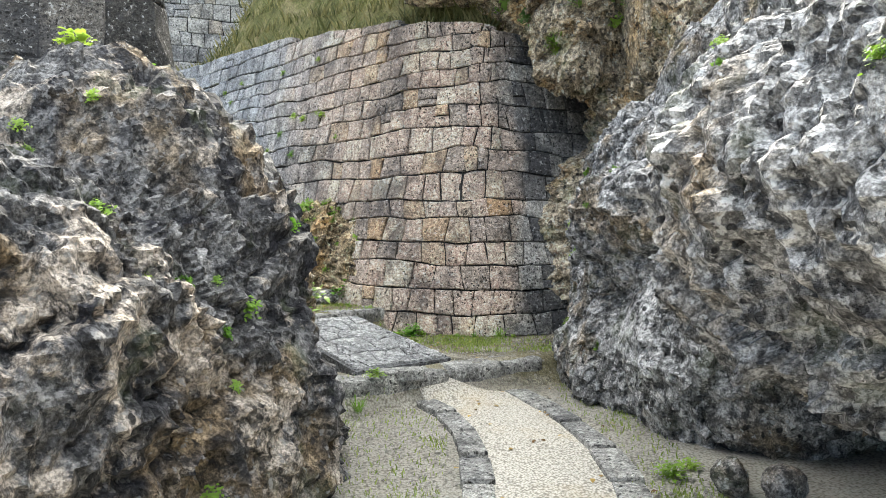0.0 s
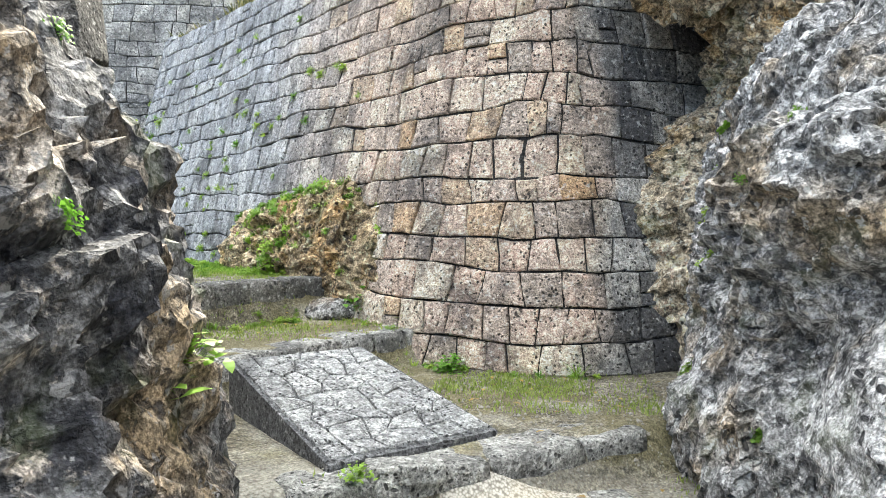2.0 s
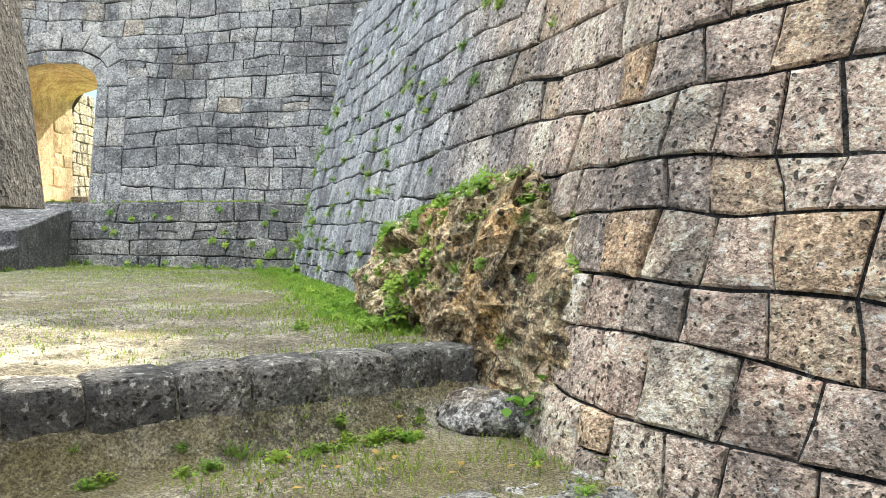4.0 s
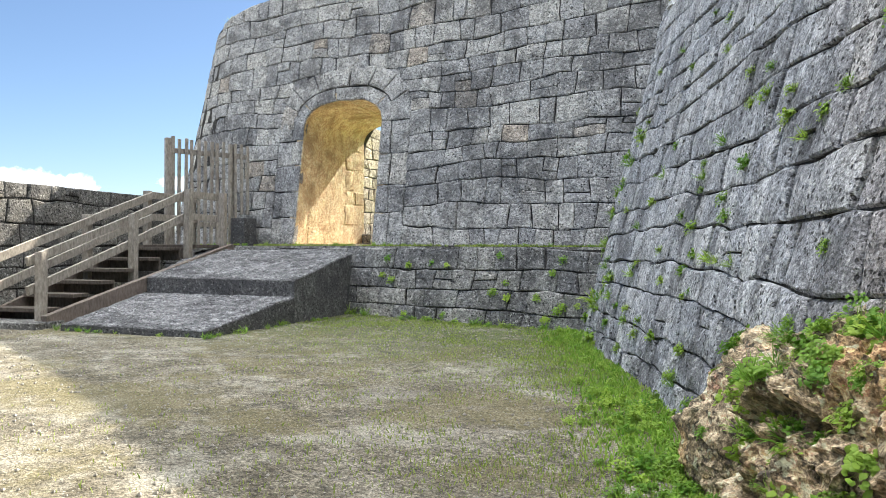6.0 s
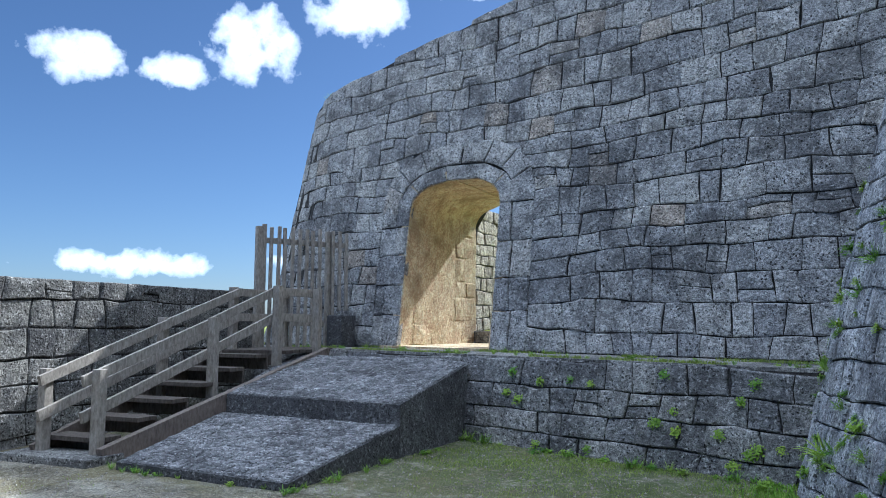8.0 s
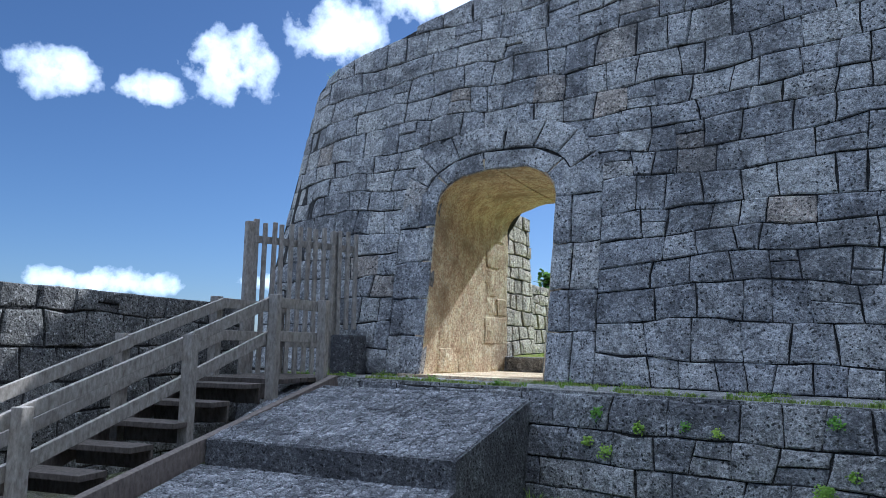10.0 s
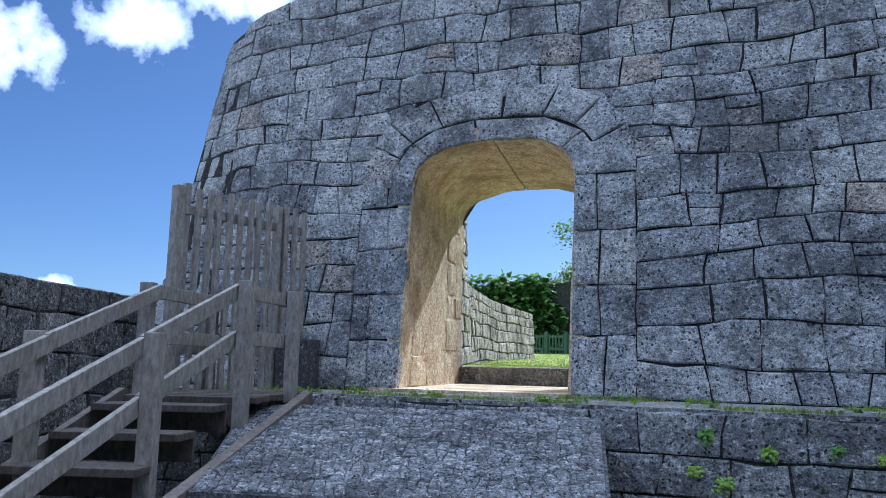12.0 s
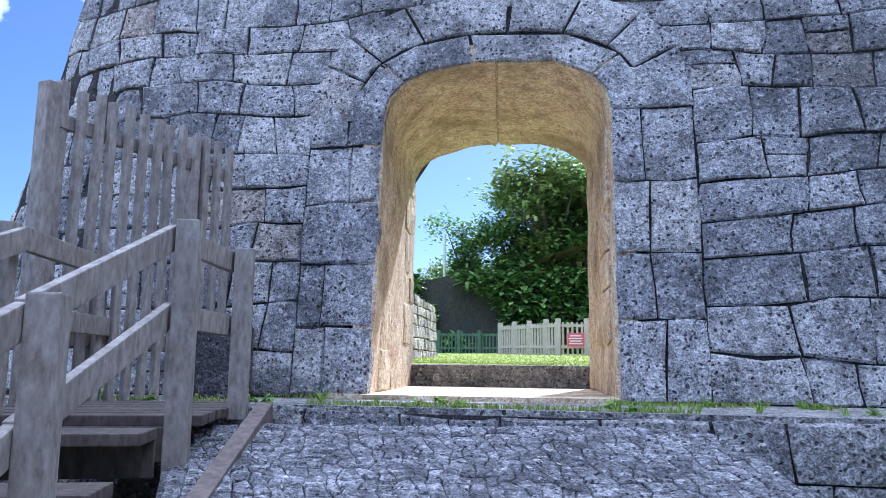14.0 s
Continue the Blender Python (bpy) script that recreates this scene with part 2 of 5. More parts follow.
def rock_material(name, light, darkc, moss=0.25, warmc=(0.30, 0.22, 0.13), pale=None):
    """Karst limestone: broad weathering tones, hard-edged scabs, pale lichen and sharp pits."""
    m, nt, b = mat_base(name, 0.95)
    p = n_coords(nt)
    q = n_warp(nt, p)
    big = n_noise(nt, p, 0.9, 5.0, 0.6)
    mid = n_noise(nt, p, 5.0, 6.0, 0.65)
    fine = n_noise(nt, p, 24.0, 4.0, 0.65)
    half = tuple((a + d) * 0.5 for a, d in zip(light, darkc))
    c = n_ramp(nt, mid, [(0.38, darkc), (0.48, half), (0.62, light)])
    c = n_mix(nt, n_math(nt, "MULTIPLY", n_mask(nt, big, 0.47, 0.62), 0.75), c, darkc)
    c = n_mix(nt, n_math(nt, "MULTIPLY", n_mask(nt, n_noise(nt, p, 1.7, 4.0), 0.52, 0.66), 0.7), c, warmc)
    c = n_mix(nt, 0.5, c, n_ramp(nt, n_noise(nt, p, 18.0, 5.0, 0.7), [(0.42, g3(0.04)), (0.58, g3(0.95))]), "OVERLAY")
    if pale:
        # ragged pale patches away from the path, painted in for sunlit ledges
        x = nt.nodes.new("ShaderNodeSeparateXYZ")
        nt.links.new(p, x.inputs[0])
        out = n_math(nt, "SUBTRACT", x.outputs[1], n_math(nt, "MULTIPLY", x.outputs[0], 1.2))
        lit_patch = n_math(nt, "ADD", n_noise(nt, p, 2.3, 8.0, 0.68), n_math(nt, "MULTIPLY", n_mask(nt, out, 5.3, 3.2), 0.15))
        c = n_mix(nt, n_math(nt, "MULTIPLY", n_mask(nt, lit_patch, 0.575, 0.63), 0.85), c, n_mix(nt, n_mask(nt, fine, 0.35, 0.65), tuple(v * 0.6 for v in pale), pale))
    c = n_mix(nt, 0.55, c, n_ramp(nt, n_noise(nt, p, 70.0, 3.0, 0.7), [(0.40, g3(0.08)), (0.60, g3(0.92))]), "OVERLAY")
    scab = n_mask(nt, n_noise(nt, p, 11.0, 5.0, 0.7), 0.555, 0.60)
    c = n_mix(nt, n_math(nt, "MULTIPLY", scab, 0.7), c, (0.03, 0.03, 0.033))
    pit = n_mask(nt, n_math(nt, "ADD", n_voronoi(nt, q, 13.0), n_math(nt, "MULTIPLY", fine, 0.3)), 0.40, 0.34)
    pit = n_math(nt, "MULTIPLY", pit, n_mask(nt, n_noise(nt, p, 3.0, 3.0), 0.42, 0.56))
    c = n_mix(nt, n_math(nt, "MULTIPLY", pit, 0.85), c, (0.018, 0.018, 0.02))
    spot = n_mask(nt, n_noise(nt, p, 19.0, 3.0), 0.60, 0.65)
    c = n_mix(nt, n_math(nt, "MULTIPLY", spot, 0.7), c, tuple(min(0.66, v * 1.35) for v in light))
    mz = n_mask(nt, n_noise(nt, p, 2.6, 5.0), 0.57, 0.66)
    c = n_mix(nt, n_math(nt, "MULTIPLY", mz, moss), c, (0.09, 0.12, 0.03))
    nt.links.new(c, b.inputs["Base Color"])
    h = n_math(nt, "ADD", n_math(nt, "MULTIPLY", mid, 1.4), n_math(nt, "MULTIPLY", n_voronoi(nt, q, 7.0), 0.8))
    h = n_math(nt, "SUBTRACT", n_math(nt, "ADD", h, n_math(nt, "MULTIPLY", fine, 0.7)), n_math(nt, "ADD", n_math(nt, "MULTIPLY", pit, 0.9), n_math(nt, "MULTIPLY", scab, 0.35)))
    grit = n_bump(nt, b, n_noise(nt, p, 85.0, 3.0, 0.7), 0.6, 0.01)
    n_bump(nt, b, h, 0.9, 0.035, grit)
    return m


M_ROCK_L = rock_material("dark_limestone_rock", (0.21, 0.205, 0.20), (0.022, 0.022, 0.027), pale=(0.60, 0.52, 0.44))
M_ROCK_R = rock_material("grey_limestone_rock", (0.50, 0.49, 0.48), (0.13, 0.127, 0.125))
M_CLIFF = rock_material("ochre_cliff_rock", (0.64, 0.56, 0.43), (0.24, 0.19, 0.13), 0.4, (0.46, 0.31, 0.15))
M_OUTCROP = rock_material("mossy_outcrop_rock", (0.62, 0.50, 0.34), (0.22, 0.165, 0.10), 0.4, (0.60, 0.38, 0.17))


def ground_material():
    m, nt, b = mat_base("earth_ground", 0.97)
    p = n_coords(nt)
    big = n_noise(nt, p, 0.55, 5.0, 0.65)
    mid = n_noise(nt, p, 3.0, 6.0, 0.7)
    fine = n_noise(nt, p, 45.0, 4.0, 0.75)
    c = n_ramp(nt, mid, [(0.3, (0.13, 0.112, 0.078)), (0.5, (0.24, 0.215, 0.16)), (0.72, (0.47, 0.43, 0.35))])
    grains = n_ramp(nt, n_voronoi(nt, p, 60.0), [(0.0, g3(0.75)), (0.6, g3(0.3))])
    c = n_mix(nt, 0.5, c, grains, "OVERLAY")
    c = n_mix(nt, 0.6, c, n_ramp(nt, n_noise(nt, p, 25.0, 6.0, 0.8), [(0.40, g3(0.08)), (0.60, g3(0.92))]), "OVERLAY")
    c = n_mix(nt, n_math(nt, "MULTIPLY", n_mask(nt, big, 0.52, 0.68), 0.6), c, (0.30, 0.29, 0.26))
    c = n_mix(nt, n_math(nt, "MULTIPLY", n_mask(nt, n_noise(nt, p, 1.1, 6.0, 0.7), 0.52, 0.62), 0.6), c, (0.47, 0.44, 0.36))
    c = n_mix(nt, n_math(nt, "MULTIPLY", n_mask(nt, n_noise(nt, p, 4.2, 7.0, 0.75), 0.55, 0.62), 0.55), c, (0.07, 0.066, 0.05))
    c = n_mix(nt, n_math(nt, "MULTIPLY", n_mask(nt, n_noise(nt, p, 0.8, 6.0, 0.72), 0.50, 0.58), 0.6), c, (0.19, 0.165, 0.075))
    c = n_mix(nt, 0.55, c, n_ramp(nt, n_noise(nt, p, 80.0, 3.0, 0.75), [(0.40, g3(0.1)), (0.60, g3(0.9))]), "OVERLAY")
    x = nt.nodes.new("ShaderNodeSeparateXYZ")
    nt.links.new(p, x.inputs[0])
    # moss and turf along the foot of the walls and in the inner court
    edge = n_math(nt, "ADD", n_math(nt, "MULTIPLY", x.outputs[0], -0.2), n_math(nt, "MULTIPLY", x.outputs[1], 0.98))
    edge = n_math(nt, "ADD", edge, n_math(nt, "MULTIPLY", mid, 2.4))
    turf = n_math(nt, "MULTIPLY", n_mask(nt, edge, 13.6, 16.4), n_mask(nt, n_noise(nt, p, 7.0, 5.0, 0.7), 0.34, 0.52))
    c = n_mix(nt, n_math(nt, "MULTIPLY", turf, 0.8), c, (0.095, 0.125, 0.035))
    c = n_mix(nt, n_math(nt, "MULTIPLY", n_mask(nt, edge, 19.0, 20.5), 0.85), c, (0.33, 0.38, 0.07))
    # pale gravel spilt beside the lower path
    low = n_math(nt, "ADD", n_math(nt, "SUBTRACT", x.outputs[1], n_math(nt, "MULTIPLY", x.outputs[0], 0.3)), mid)
    spill = n_math(nt, "MULTIPLY", n_mask(nt, low, 7.1, 6.6), 0.75)
    c = n_mix(nt, spill, c, n_ramp(nt, n_voronoi(nt, p, 55.0), [(0.0, (0.62, 0.59, 0.52)), (0.5, (0.46, 0.43, 0.37)), (0.8, (0.22, 0.20, 0.17))]))
    chip = n_math(nt, "MULTIPLY", n_mask(nt, n_voronoi(nt, p, 34.0), 0.20, 0.15), n_mask(nt, n_noise(nt, p, 5.0, 3.0), 0.42, 0.6))
    c = n_mix(nt, n_math(nt, "MULTIPLY", chip, 0.8), c, (0.52, 0.50, 0.45))
    nt.links.new(c, b.inputs["Base Color"])
    n_bump(nt, b, n_math(nt, "ADD", n_math(nt, "MULTIPLY", mid, 2.0), fine), 1.0, 0.03)
    return m


M_GROUND = ground_material()


def gravel_material():
    m, nt, b = mat_base("pale_gravel", 0.95)
    p = n_coords(nt)
    v = n_voronoi(nt, p, 70.0)
    c = n_ramp(nt, v, [(0.0, (0.66, 0.63, 0.56)), (0.4, (0.50, 0.465, 0.40)), (0.75, (0.22, 0.20, 0.165))])
    c = n_mix(nt, n_math(nt, "MULTIPLY", n_mask(nt, n_noise(nt, p, 2.2, 5.0), 0.5, 0.7), 0.45), c, (0.42, 0.33, 0.20))
    nt.links.new(c, b.inputs["Base Color"])
    n_bump(nt, b, v, -0.8, 0.012)
    return m


M_GRAVEL = gravel_material()


def wood_material(name, light, darkc):
    m, nt, b = mat_base(name, 0.8)
    tc = nt.nodes.new("ShaderNodeTexCoord").outputs["Object"]
    p = n_coords(nt)
    grain = n_noise(nt, tc, 8.0, 6.0, 0.65, (3.4, 3.4, 1.5))
    c = n_ramp(nt, grain, [(0.3, darkc), (0.7, light)])
    c = n_mix(nt, n_math(nt, "MULTIPLY", n_mask(nt, n_noise(nt, p, 2.0, 3.0), 0.5, 0.7), 0.4), c, darkc)
    nt.links.new(c, b.inputs["Base Color"])
    n_bump(nt, b, grain, 0.35, 0.006)
    return m


M_WOOD = wood_material("weathered_grey_wood", (0.44, 0.405, 0.355), (0.18, 0.155, 0.13))
M_TREAD = wood_material("dark_tread_wood", (0.16, 0.135, 0.115), (0.055, 0.045, 0.038))
M_STRINGER = wood_material("red_brown_wood", (0.26, 0.215, 0.185), (0.11, 0.09, 0.078))


def plain_material(name, color, rough=0.7, var=0.25, scale=6.0):
    m, nt, b = mat_base(name, rough)
    p = n_coords(nt)
    f = n_noise(nt, p, scale, 5.0)
    c = n_ramp(nt, f, [(0.3, tuple(v * (1 - var) for v in color)), (0.7, tuple(min(1, v * (1 + var)) for v in color))])
    nt.links.new(c, b.inputs["Base Color"])
    return m


def leaf_material(name, a, c2):
    m, nt, b = mat_base(name, 0.5)
    c = n_ramp(nt, n_random(nt), [(0.0, a), (1.0, c2)])
    nt.links.new(c, b.inputs["Base Color"])
    tr = nt.nodes.new("ShaderNodeBsdfTranslucent")
    nt.links.new(c, tr.inputs["Color"])
    ad = nt.nodes.new("ShaderNodeMixShader")
    ad.inputs[0].default_value = 0.35
    out = nt.nodes["Material Output"]
    nt.links.new(b.outputs[0], ad.inputs[1])
    nt.links.new(tr.outputs[0], ad.inputs[2])
    nt.links.new(ad.outputs[0], out.inputs["Surface"])
    return m


M_LEAF = leaf_material("bright_leaf", (0.13, 0.29, 0.035), (0.34, 0.48, 0.07))
M_LEAF_D = leaf_material("dark_leaf", (0.06, 0.15, 0.03), (0.26, 0.42, 0.10))
M_GRASS = leaf_material("grass_blade", (0.18, 0.27, 0.05), (0.40, 0.48, 0.12))
M_FRESH = leaf_material("fresh_grass", (0.15, 0.33, 0.04), (0.36, 0.54, 0.09))
M_DRYGRASS = leaf_material("dry_grass", (0.09, 0.11, 0.035), (0.36, 0.32, 0.14))


# ---- building helpers ----
def mesh_from(name, verts, faces, smooth=False):
    me = bpy.data.meshes.new(name)
    me.from_pydata([tuple(v) for v in verts], [], faces)
    if smooth:
        me.polygons.foreach_set("use_smooth", [True] * len(me.polygons))
    me.update()
    return me


def part(name, data, material, parent=None, label="", smooth=False):
    """Links a bmesh, a mesh or (verts, faces) as one object, under its parent."""
    if isinstance(data, tuple):
        data = mesh_from(name, *data, smooth=smooth)
    elif isinstance(data, bmesh.types.BMesh):
        me = bpy.data.meshes.new(name)
        data.to_mesh(me)
        data.free()
        data = me
    if material is not None and not data.materials:
        data.materials.append(material)
    ob = new(name, data)
    if parent is not None:
        ob.parent = parent
        ob.matrix_parent_inverse = parent.matrix_basis.inverted()
    return tagged(ob, label) if label else ob


def box_bm(sx, sy_, sz, m=Matrix(), bevel=0.006):
    """A bevelled block of that size, its base centred on m."""
    bm = bmesh.new()
    bmesh.ops.create_cube(bm, size=1.0)
    bmesh.ops.transform(bm, matrix=Matrix.Diagonal((sx, sy_, sz, 1)), verts=bm.verts)
    if bevel:
        bmesh.ops.bevel(bm, geom=bm.edges[:], offset=bevel, segments=2, affect="EDGES", profile=0.6)
    bmesh.ops.transform(bm, matrix=m @ Matrix.Translation((0, 0, sz / 2)), verts=bm.verts)
    return bm


def beam_bm(a, b, w, h, bevel=0.006):
    """A beam from a to b, w wide and h deep, upright in section."""
    a, b = Vector(a), Vector(b)
    d = (b - a).normalized()
    side = d.cross(Vector((0, 0, 1)))
    side = Vector((1, 0, 0)) if side.length < 1e-4 else side.normalized()
    up = side.cross(d)
    rot = Matrix((side, d, up)).transposed().to_4x4()
    bm = bmesh.new()
    bmesh.ops.create_cube(bm, size=1.0)
    bmesh.ops.transform(bm, matrix=Matrix.Diagonal((w, (b - a).length, h, 1)), verts=bm.verts)
    if bevel:
        bmesh.ops.bevel(bm, geom=bm.edges[:], offset=bevel, segments=2, affect="EDGES", profile=0.6)
    bmesh.ops.transform(bm, matrix=Matrix.Translation((a + b) / 2) @ rot, verts=bm.verts)
    return bm


def anchor(name, x, y, z, label, category, group="", kind=""):
    e = new(name)
    e.matrix_basis = pose(x, y, z)
    return tagged(e, label, category, group, kind)


def nz(x, y, z=0.0, scale=1.0):
    return noise.noise(Vector((x * scale, y * scale, z * scale)))


def fbm(v, octaves=5, gain=0.55):
    t, a, f = 0.0, 1.0, 1.0
    for _ in range(octaves):
        t += a * noise.noise(v * f)
        a *= gain
        f *= 2.1
    return t


# ---- masonry ----
class Face:
    """A battered wall face over a plan line; z0 its foot, batter its lean a metre. Outward is to the right of the line's way."""

    def __init__(self, plan, z0, batter):
        pts = [Vector(p) for p in plan]
        dense = []
        for i in range(len(pts) - 1):
            p0, p1, p2, p3 = pts[max(i - 1, 0)], pts[i], pts[i + 1], pts[min(i + 2, len(pts) - 1)]
            n = max(2, int((p2 - p1).length / 0.12))
            for k in range(n):
                t = k / n
                dense.append(0.5 * ((2 * p1) + (p2 - p0) * t + (2 * p0 - 5 * p1 + 4 * p2 - p3) * t * t + (3 * p1 - p0 - 3 * p2 + p3) * t ** 3))
        dense.append(pts[-1])
        self.p, self.z0, self.batter = dense, z0, batter
        self.s = [0.0]
        for a, b in zip(dense, dense[1:]):
            self.s.append(self.s[-1] + (b - a).length)
        self.length = self.s[-1]

    def at(self, s, z, d=0.0):
        s = min(max(s, 0.0), self.length - 1e-4)
        i = int(np.searchsorted(self.s, s, side="right")) - 1
        i = min(i, len(self.p) - 2)
        k = (s - self.s[i]) / max(self.s[i + 1] - self.s[i], 1e-6)
        q = self.p[i].lerp(self.p[i + 1], k)
        lo, hi = self.p[max(i - 4, 0)], self.p[min(i + 5, len(self.p) - 1)]
        w = (hi - lo).normalized()
        out = Vector((w.y, -w.x))
        lean = self.batter(s) if callable(self.batter) else self.batter
        off = d - lean * (z - self.z0)
        return Vector((q.x + out.x * off, q.y + out.y * off, z))


def stone_mesh(face, sa, sb, la, lb, gap, proud, rnd, ta=(0.0, 0.0), tb=(0.0, 0.0)):
    """One dressed block between two lines la(s), lb(s): an uneven eight-sided front with rounded arrises and sides going in.
    ta, tb: how far its two upright joints lean, below and above."""
    sm = (sa + sb) / 2
    j = lambda a: rnd.uniform(-a, a)
    g = gap
    w, h = sb - sa, lb(sm) - la(sm)
    jw, jh = 0.08 * w, 0.055 * h
    a0, a1, b0, b1 = sa + ta[0], sa + ta[1], sb + tb[0], sb + tb[1]
    am, bm_ = (a0 + a1) / 2, (b0 + b1) / 2
    ring = [(a0 + g, la(a0) + g), (sm + j(jw), la(sm) + g + j(jh) * 0.6), (b0 - g, la(b0) + g), (bm_ - g + j(jw) * 0.5, (la(bm_) + lb(bm_)) / 2 + j(jh)),
            (b1 - g, lb(b1) - g), (sm + j(jw), lb(sm) - g + j(jh) * 0.6), (a1 + g, lb(a1) - g), (am + g + j(jw) * 0.5, (la(am) + lb(am)) / 2 + j(jh))]
    return stone_poly(face, ring, proud, rnd)


def stone_poly(face, ring, d0, rnd):
    j = lambda a: rnd.uniform(-a, a)
    jw = jh = 0.015
    cs, cz = sum(p[0] for p in ring) / 8, sum(p[1] for p in ring) / 8
    verts = []
    for k, (s, z) in enumerate(ring):
        c = 0.022 if k % 2 == 0 else 0.008
        s2, z2 = s + (cs - s) * c, z + (cz - z) * c
        ring[k] = (s2, z2)
    for s, z in ring:
        verts.append(face.at(s, z, -0.09))
    for s, z in ring:
        verts.append(face.at(s, z, d0 - 0.011))
    for s, z in ring:
        q = 0.10
        verts.append(face.at(s + (cs - s) * q, z + (cz - z) * q, d0 + j(0.008)))
    verts.append(face.at(cs + j(jw), cz + j(jh), d0 + rnd.uniform(0.0, 0.016)))
    faces = []
    for k in range(8):
        n = (k + 1) % 8
        faces += [(k, n, 8 + n, 8 + k), (8 + k, 8 + n, 16 + n, 16 + k), (16 + k, 16 + n, 24)]
    return verts, faces


def lay_courses(face, ztop, heights, widths, rnd, cut=None, s0=0.0, s1=None, wave=0.05, gap=0.007, zstart=None, split=0.0):
    """Yields (s, z, verts, faces) of each block, course on course, up to ztop(s). cut(z) gives a stretch of s to leave open."""
    s1 = face.length if s1 is None else s1
    z = face.z0 if zstart is None else zstart
    zmax = max(ztop(s0 + (s1 - s0) * k / 20) for k in range(21))
    k = 0

    def line(k, zk):
        """A course line that drifts slowly and breaks at an angle every few decimetres."""
        def at(s):
            f = s / 0.31 + 0.37 * k
            i = math.floor(f)
            knot = lambda i: noise.cell(Vector((i + 0.5, k * 3.0 + 0.5, 2.5))) - 0.5
            return zk + wave * noise.noise(Vector((s * 0.55, k * 0.37, 1.7))) + 0.34 * wave * (knot(i) + (knot(i + 1) - knot(i)) * (f - i))
        return at if k else (lambda s: zk)

    while z < zmax:
        h = rnd.uniform(*heights)
        la, lb = line(k, z), line(k + 1, z + h)
        spans = [(s0, s1)]
        hole = cut(z + h * 0.5) if cut else None
        if hole:
            spans = [(s0, hole[0]), (hole[1], s1)]
        for a, b in spans:
            s = a - (rnd.uniform(0, widths[0] * 0.5) if a == s0 else 0)
            fresh, tilt = a != s0, 0.0
            while s < b - 0.02:
                w = rnd.uniform(*widths) * (1.5 if fresh else 1.0)
                fresh = False
                e = s + w
                if b - e < widths[0] * 0.6:
                    e = b
                ss = max(s, a)
                lean = 0.0 if e == b else rnd.uniform(-0.03, 0.03)
                top = ztop((ss + e) / 2)
                if z + h * 0.3 < top and e - ss > 0.08:
                    upper = lambda s, f=lb: min(f(s), ztop(s))
                    if rnd.random() < split and h > 0.24:
                        cut_at, slope = rnd.uniform(0.38, 0.62), rnd.uniform(-0.05, 0.05)
                        bed = lambda s, q=cut_at, m=(ss + e) / 2, g=slope: la(s) + (upper(s) - la(s)) * q + g * (s - m)
                        t = tilt * (1 - 2 * cut_at), lean * (1 - 2 * cut_at)
                        yield (ss + e) / 2, z, *stone_mesh(face, ss, e, la, bed, gap, rnd.uniform(-0.014, 0.016), rnd, (tilt, t[0]), (lean, t[1]))
                        yield (ss + e) / 2, z + h / 2, *stone_mesh(face, ss, e, bed, upper, gap, rnd.uniform(-0.014, 0.016), rnd, (t[0], -tilt), (t[1], -lean))
                    else:
                        yield (ss + e) / 2, z, *stone_mesh(face, ss, e, la, upper, gap, rnd.uniform(-0.014, 0.016), rnd, (tilt, -tilt), (lean, -lean))
                s, tilt = e, lean
        z += h
        k += 1


PENDING = []          # masonry pieces, laid last


def lay(owner, name, blocks, material, near):
    """Queues blocks: the 300 nearest to the stretch round near become parts, the others one mesh."""
    PENDING.append((owner, name, list(blocks), material, near))


def finish_masonry():
    for owner, name, blocks, material, near in PENDING:
        blocks.sort(key=lambda b: abs(b[0] - near[0]) + abs(b[1] - near[1]))
        for _, _, verts, faces in blocks[:300]:
            part(name, (verts, faces), material, owner)
        rest = blocks[300:]
        if rest:
            vs, fs = [], []
            for _, _, verts, faces in rest:
                n = len(vs)
                vs += verts
                fs += [tuple(i + n for i in f) for f in faces]
            ob = part(name + "_courses", (vs, fs), material, owner)
            tagged(ob, kind="stuff")


def core(name, face, ztop, depth, material, label, cut=None, s0=0.0, s1=None, step=0.3, inset=0.024, zfoot=None):
    """The wall's solid body behind its blocks, with thickness; the stretch cut is left out in columns."""
    s1 = face.length if s1 is None else s1
    z0 = face.z0 - 0.3 if zfoot is None else zfoot
    deep = depth if callable(depth) else (lambda s: depth)
    stops = [s0]
    if cut:
        stops += [cut[0], cut[1]]
    stops.append(s1)
    verts, faces = [], []
    for i in range(len(stops) - 1):
        a, b = stops[i], stops[i + 1]
        lo = cut[2] if cut and i == 1 else (lambda s: z0)
        n = max(2, int((b - a) / step))
        first = len(verts)
        for k in range(n + 1):
            s = a + (b - a) * k / n
            zb, zt = lo(s), ztop(s)
            verts += [face.at(s, zb, -inset), face.at(s, zt, -inset), face.at(s, zt, -deep(s)), face.at(s, zb, -deep(s))]
        for k in range(n):
            o = first + 4 * k
            for e in range(4):
                e2 = (e + 1) % 4
                faces.append((o + e, o + 4 + e, o + 4 + e2, o + e2))
        faces.append((first, first + 1, first + 2, first + 3))
        l = first + 4 * n
        faces.append((l + 3, l + 2, l + 1, l))
    ob = part(name, (verts, faces), material)
    return tagged(ob, label, "wall", kind="structure")


# ---- the large structure ----
def smooth(d, w):
    t = min(max(d / w * 0.5 + 0.5, 0.0), 1.0)
    return t * t * (3 - 2 * t)


def side(p, a, b):
    """Distance of p to the left of the line from a to b."""
    ux, uy = b[0] - a[0], b[1] - a[1]
    l = math.hypot(ux, uy)
    return ((p[1] - a[1]) * ux - (p[0] - a[0]) * uy) / l


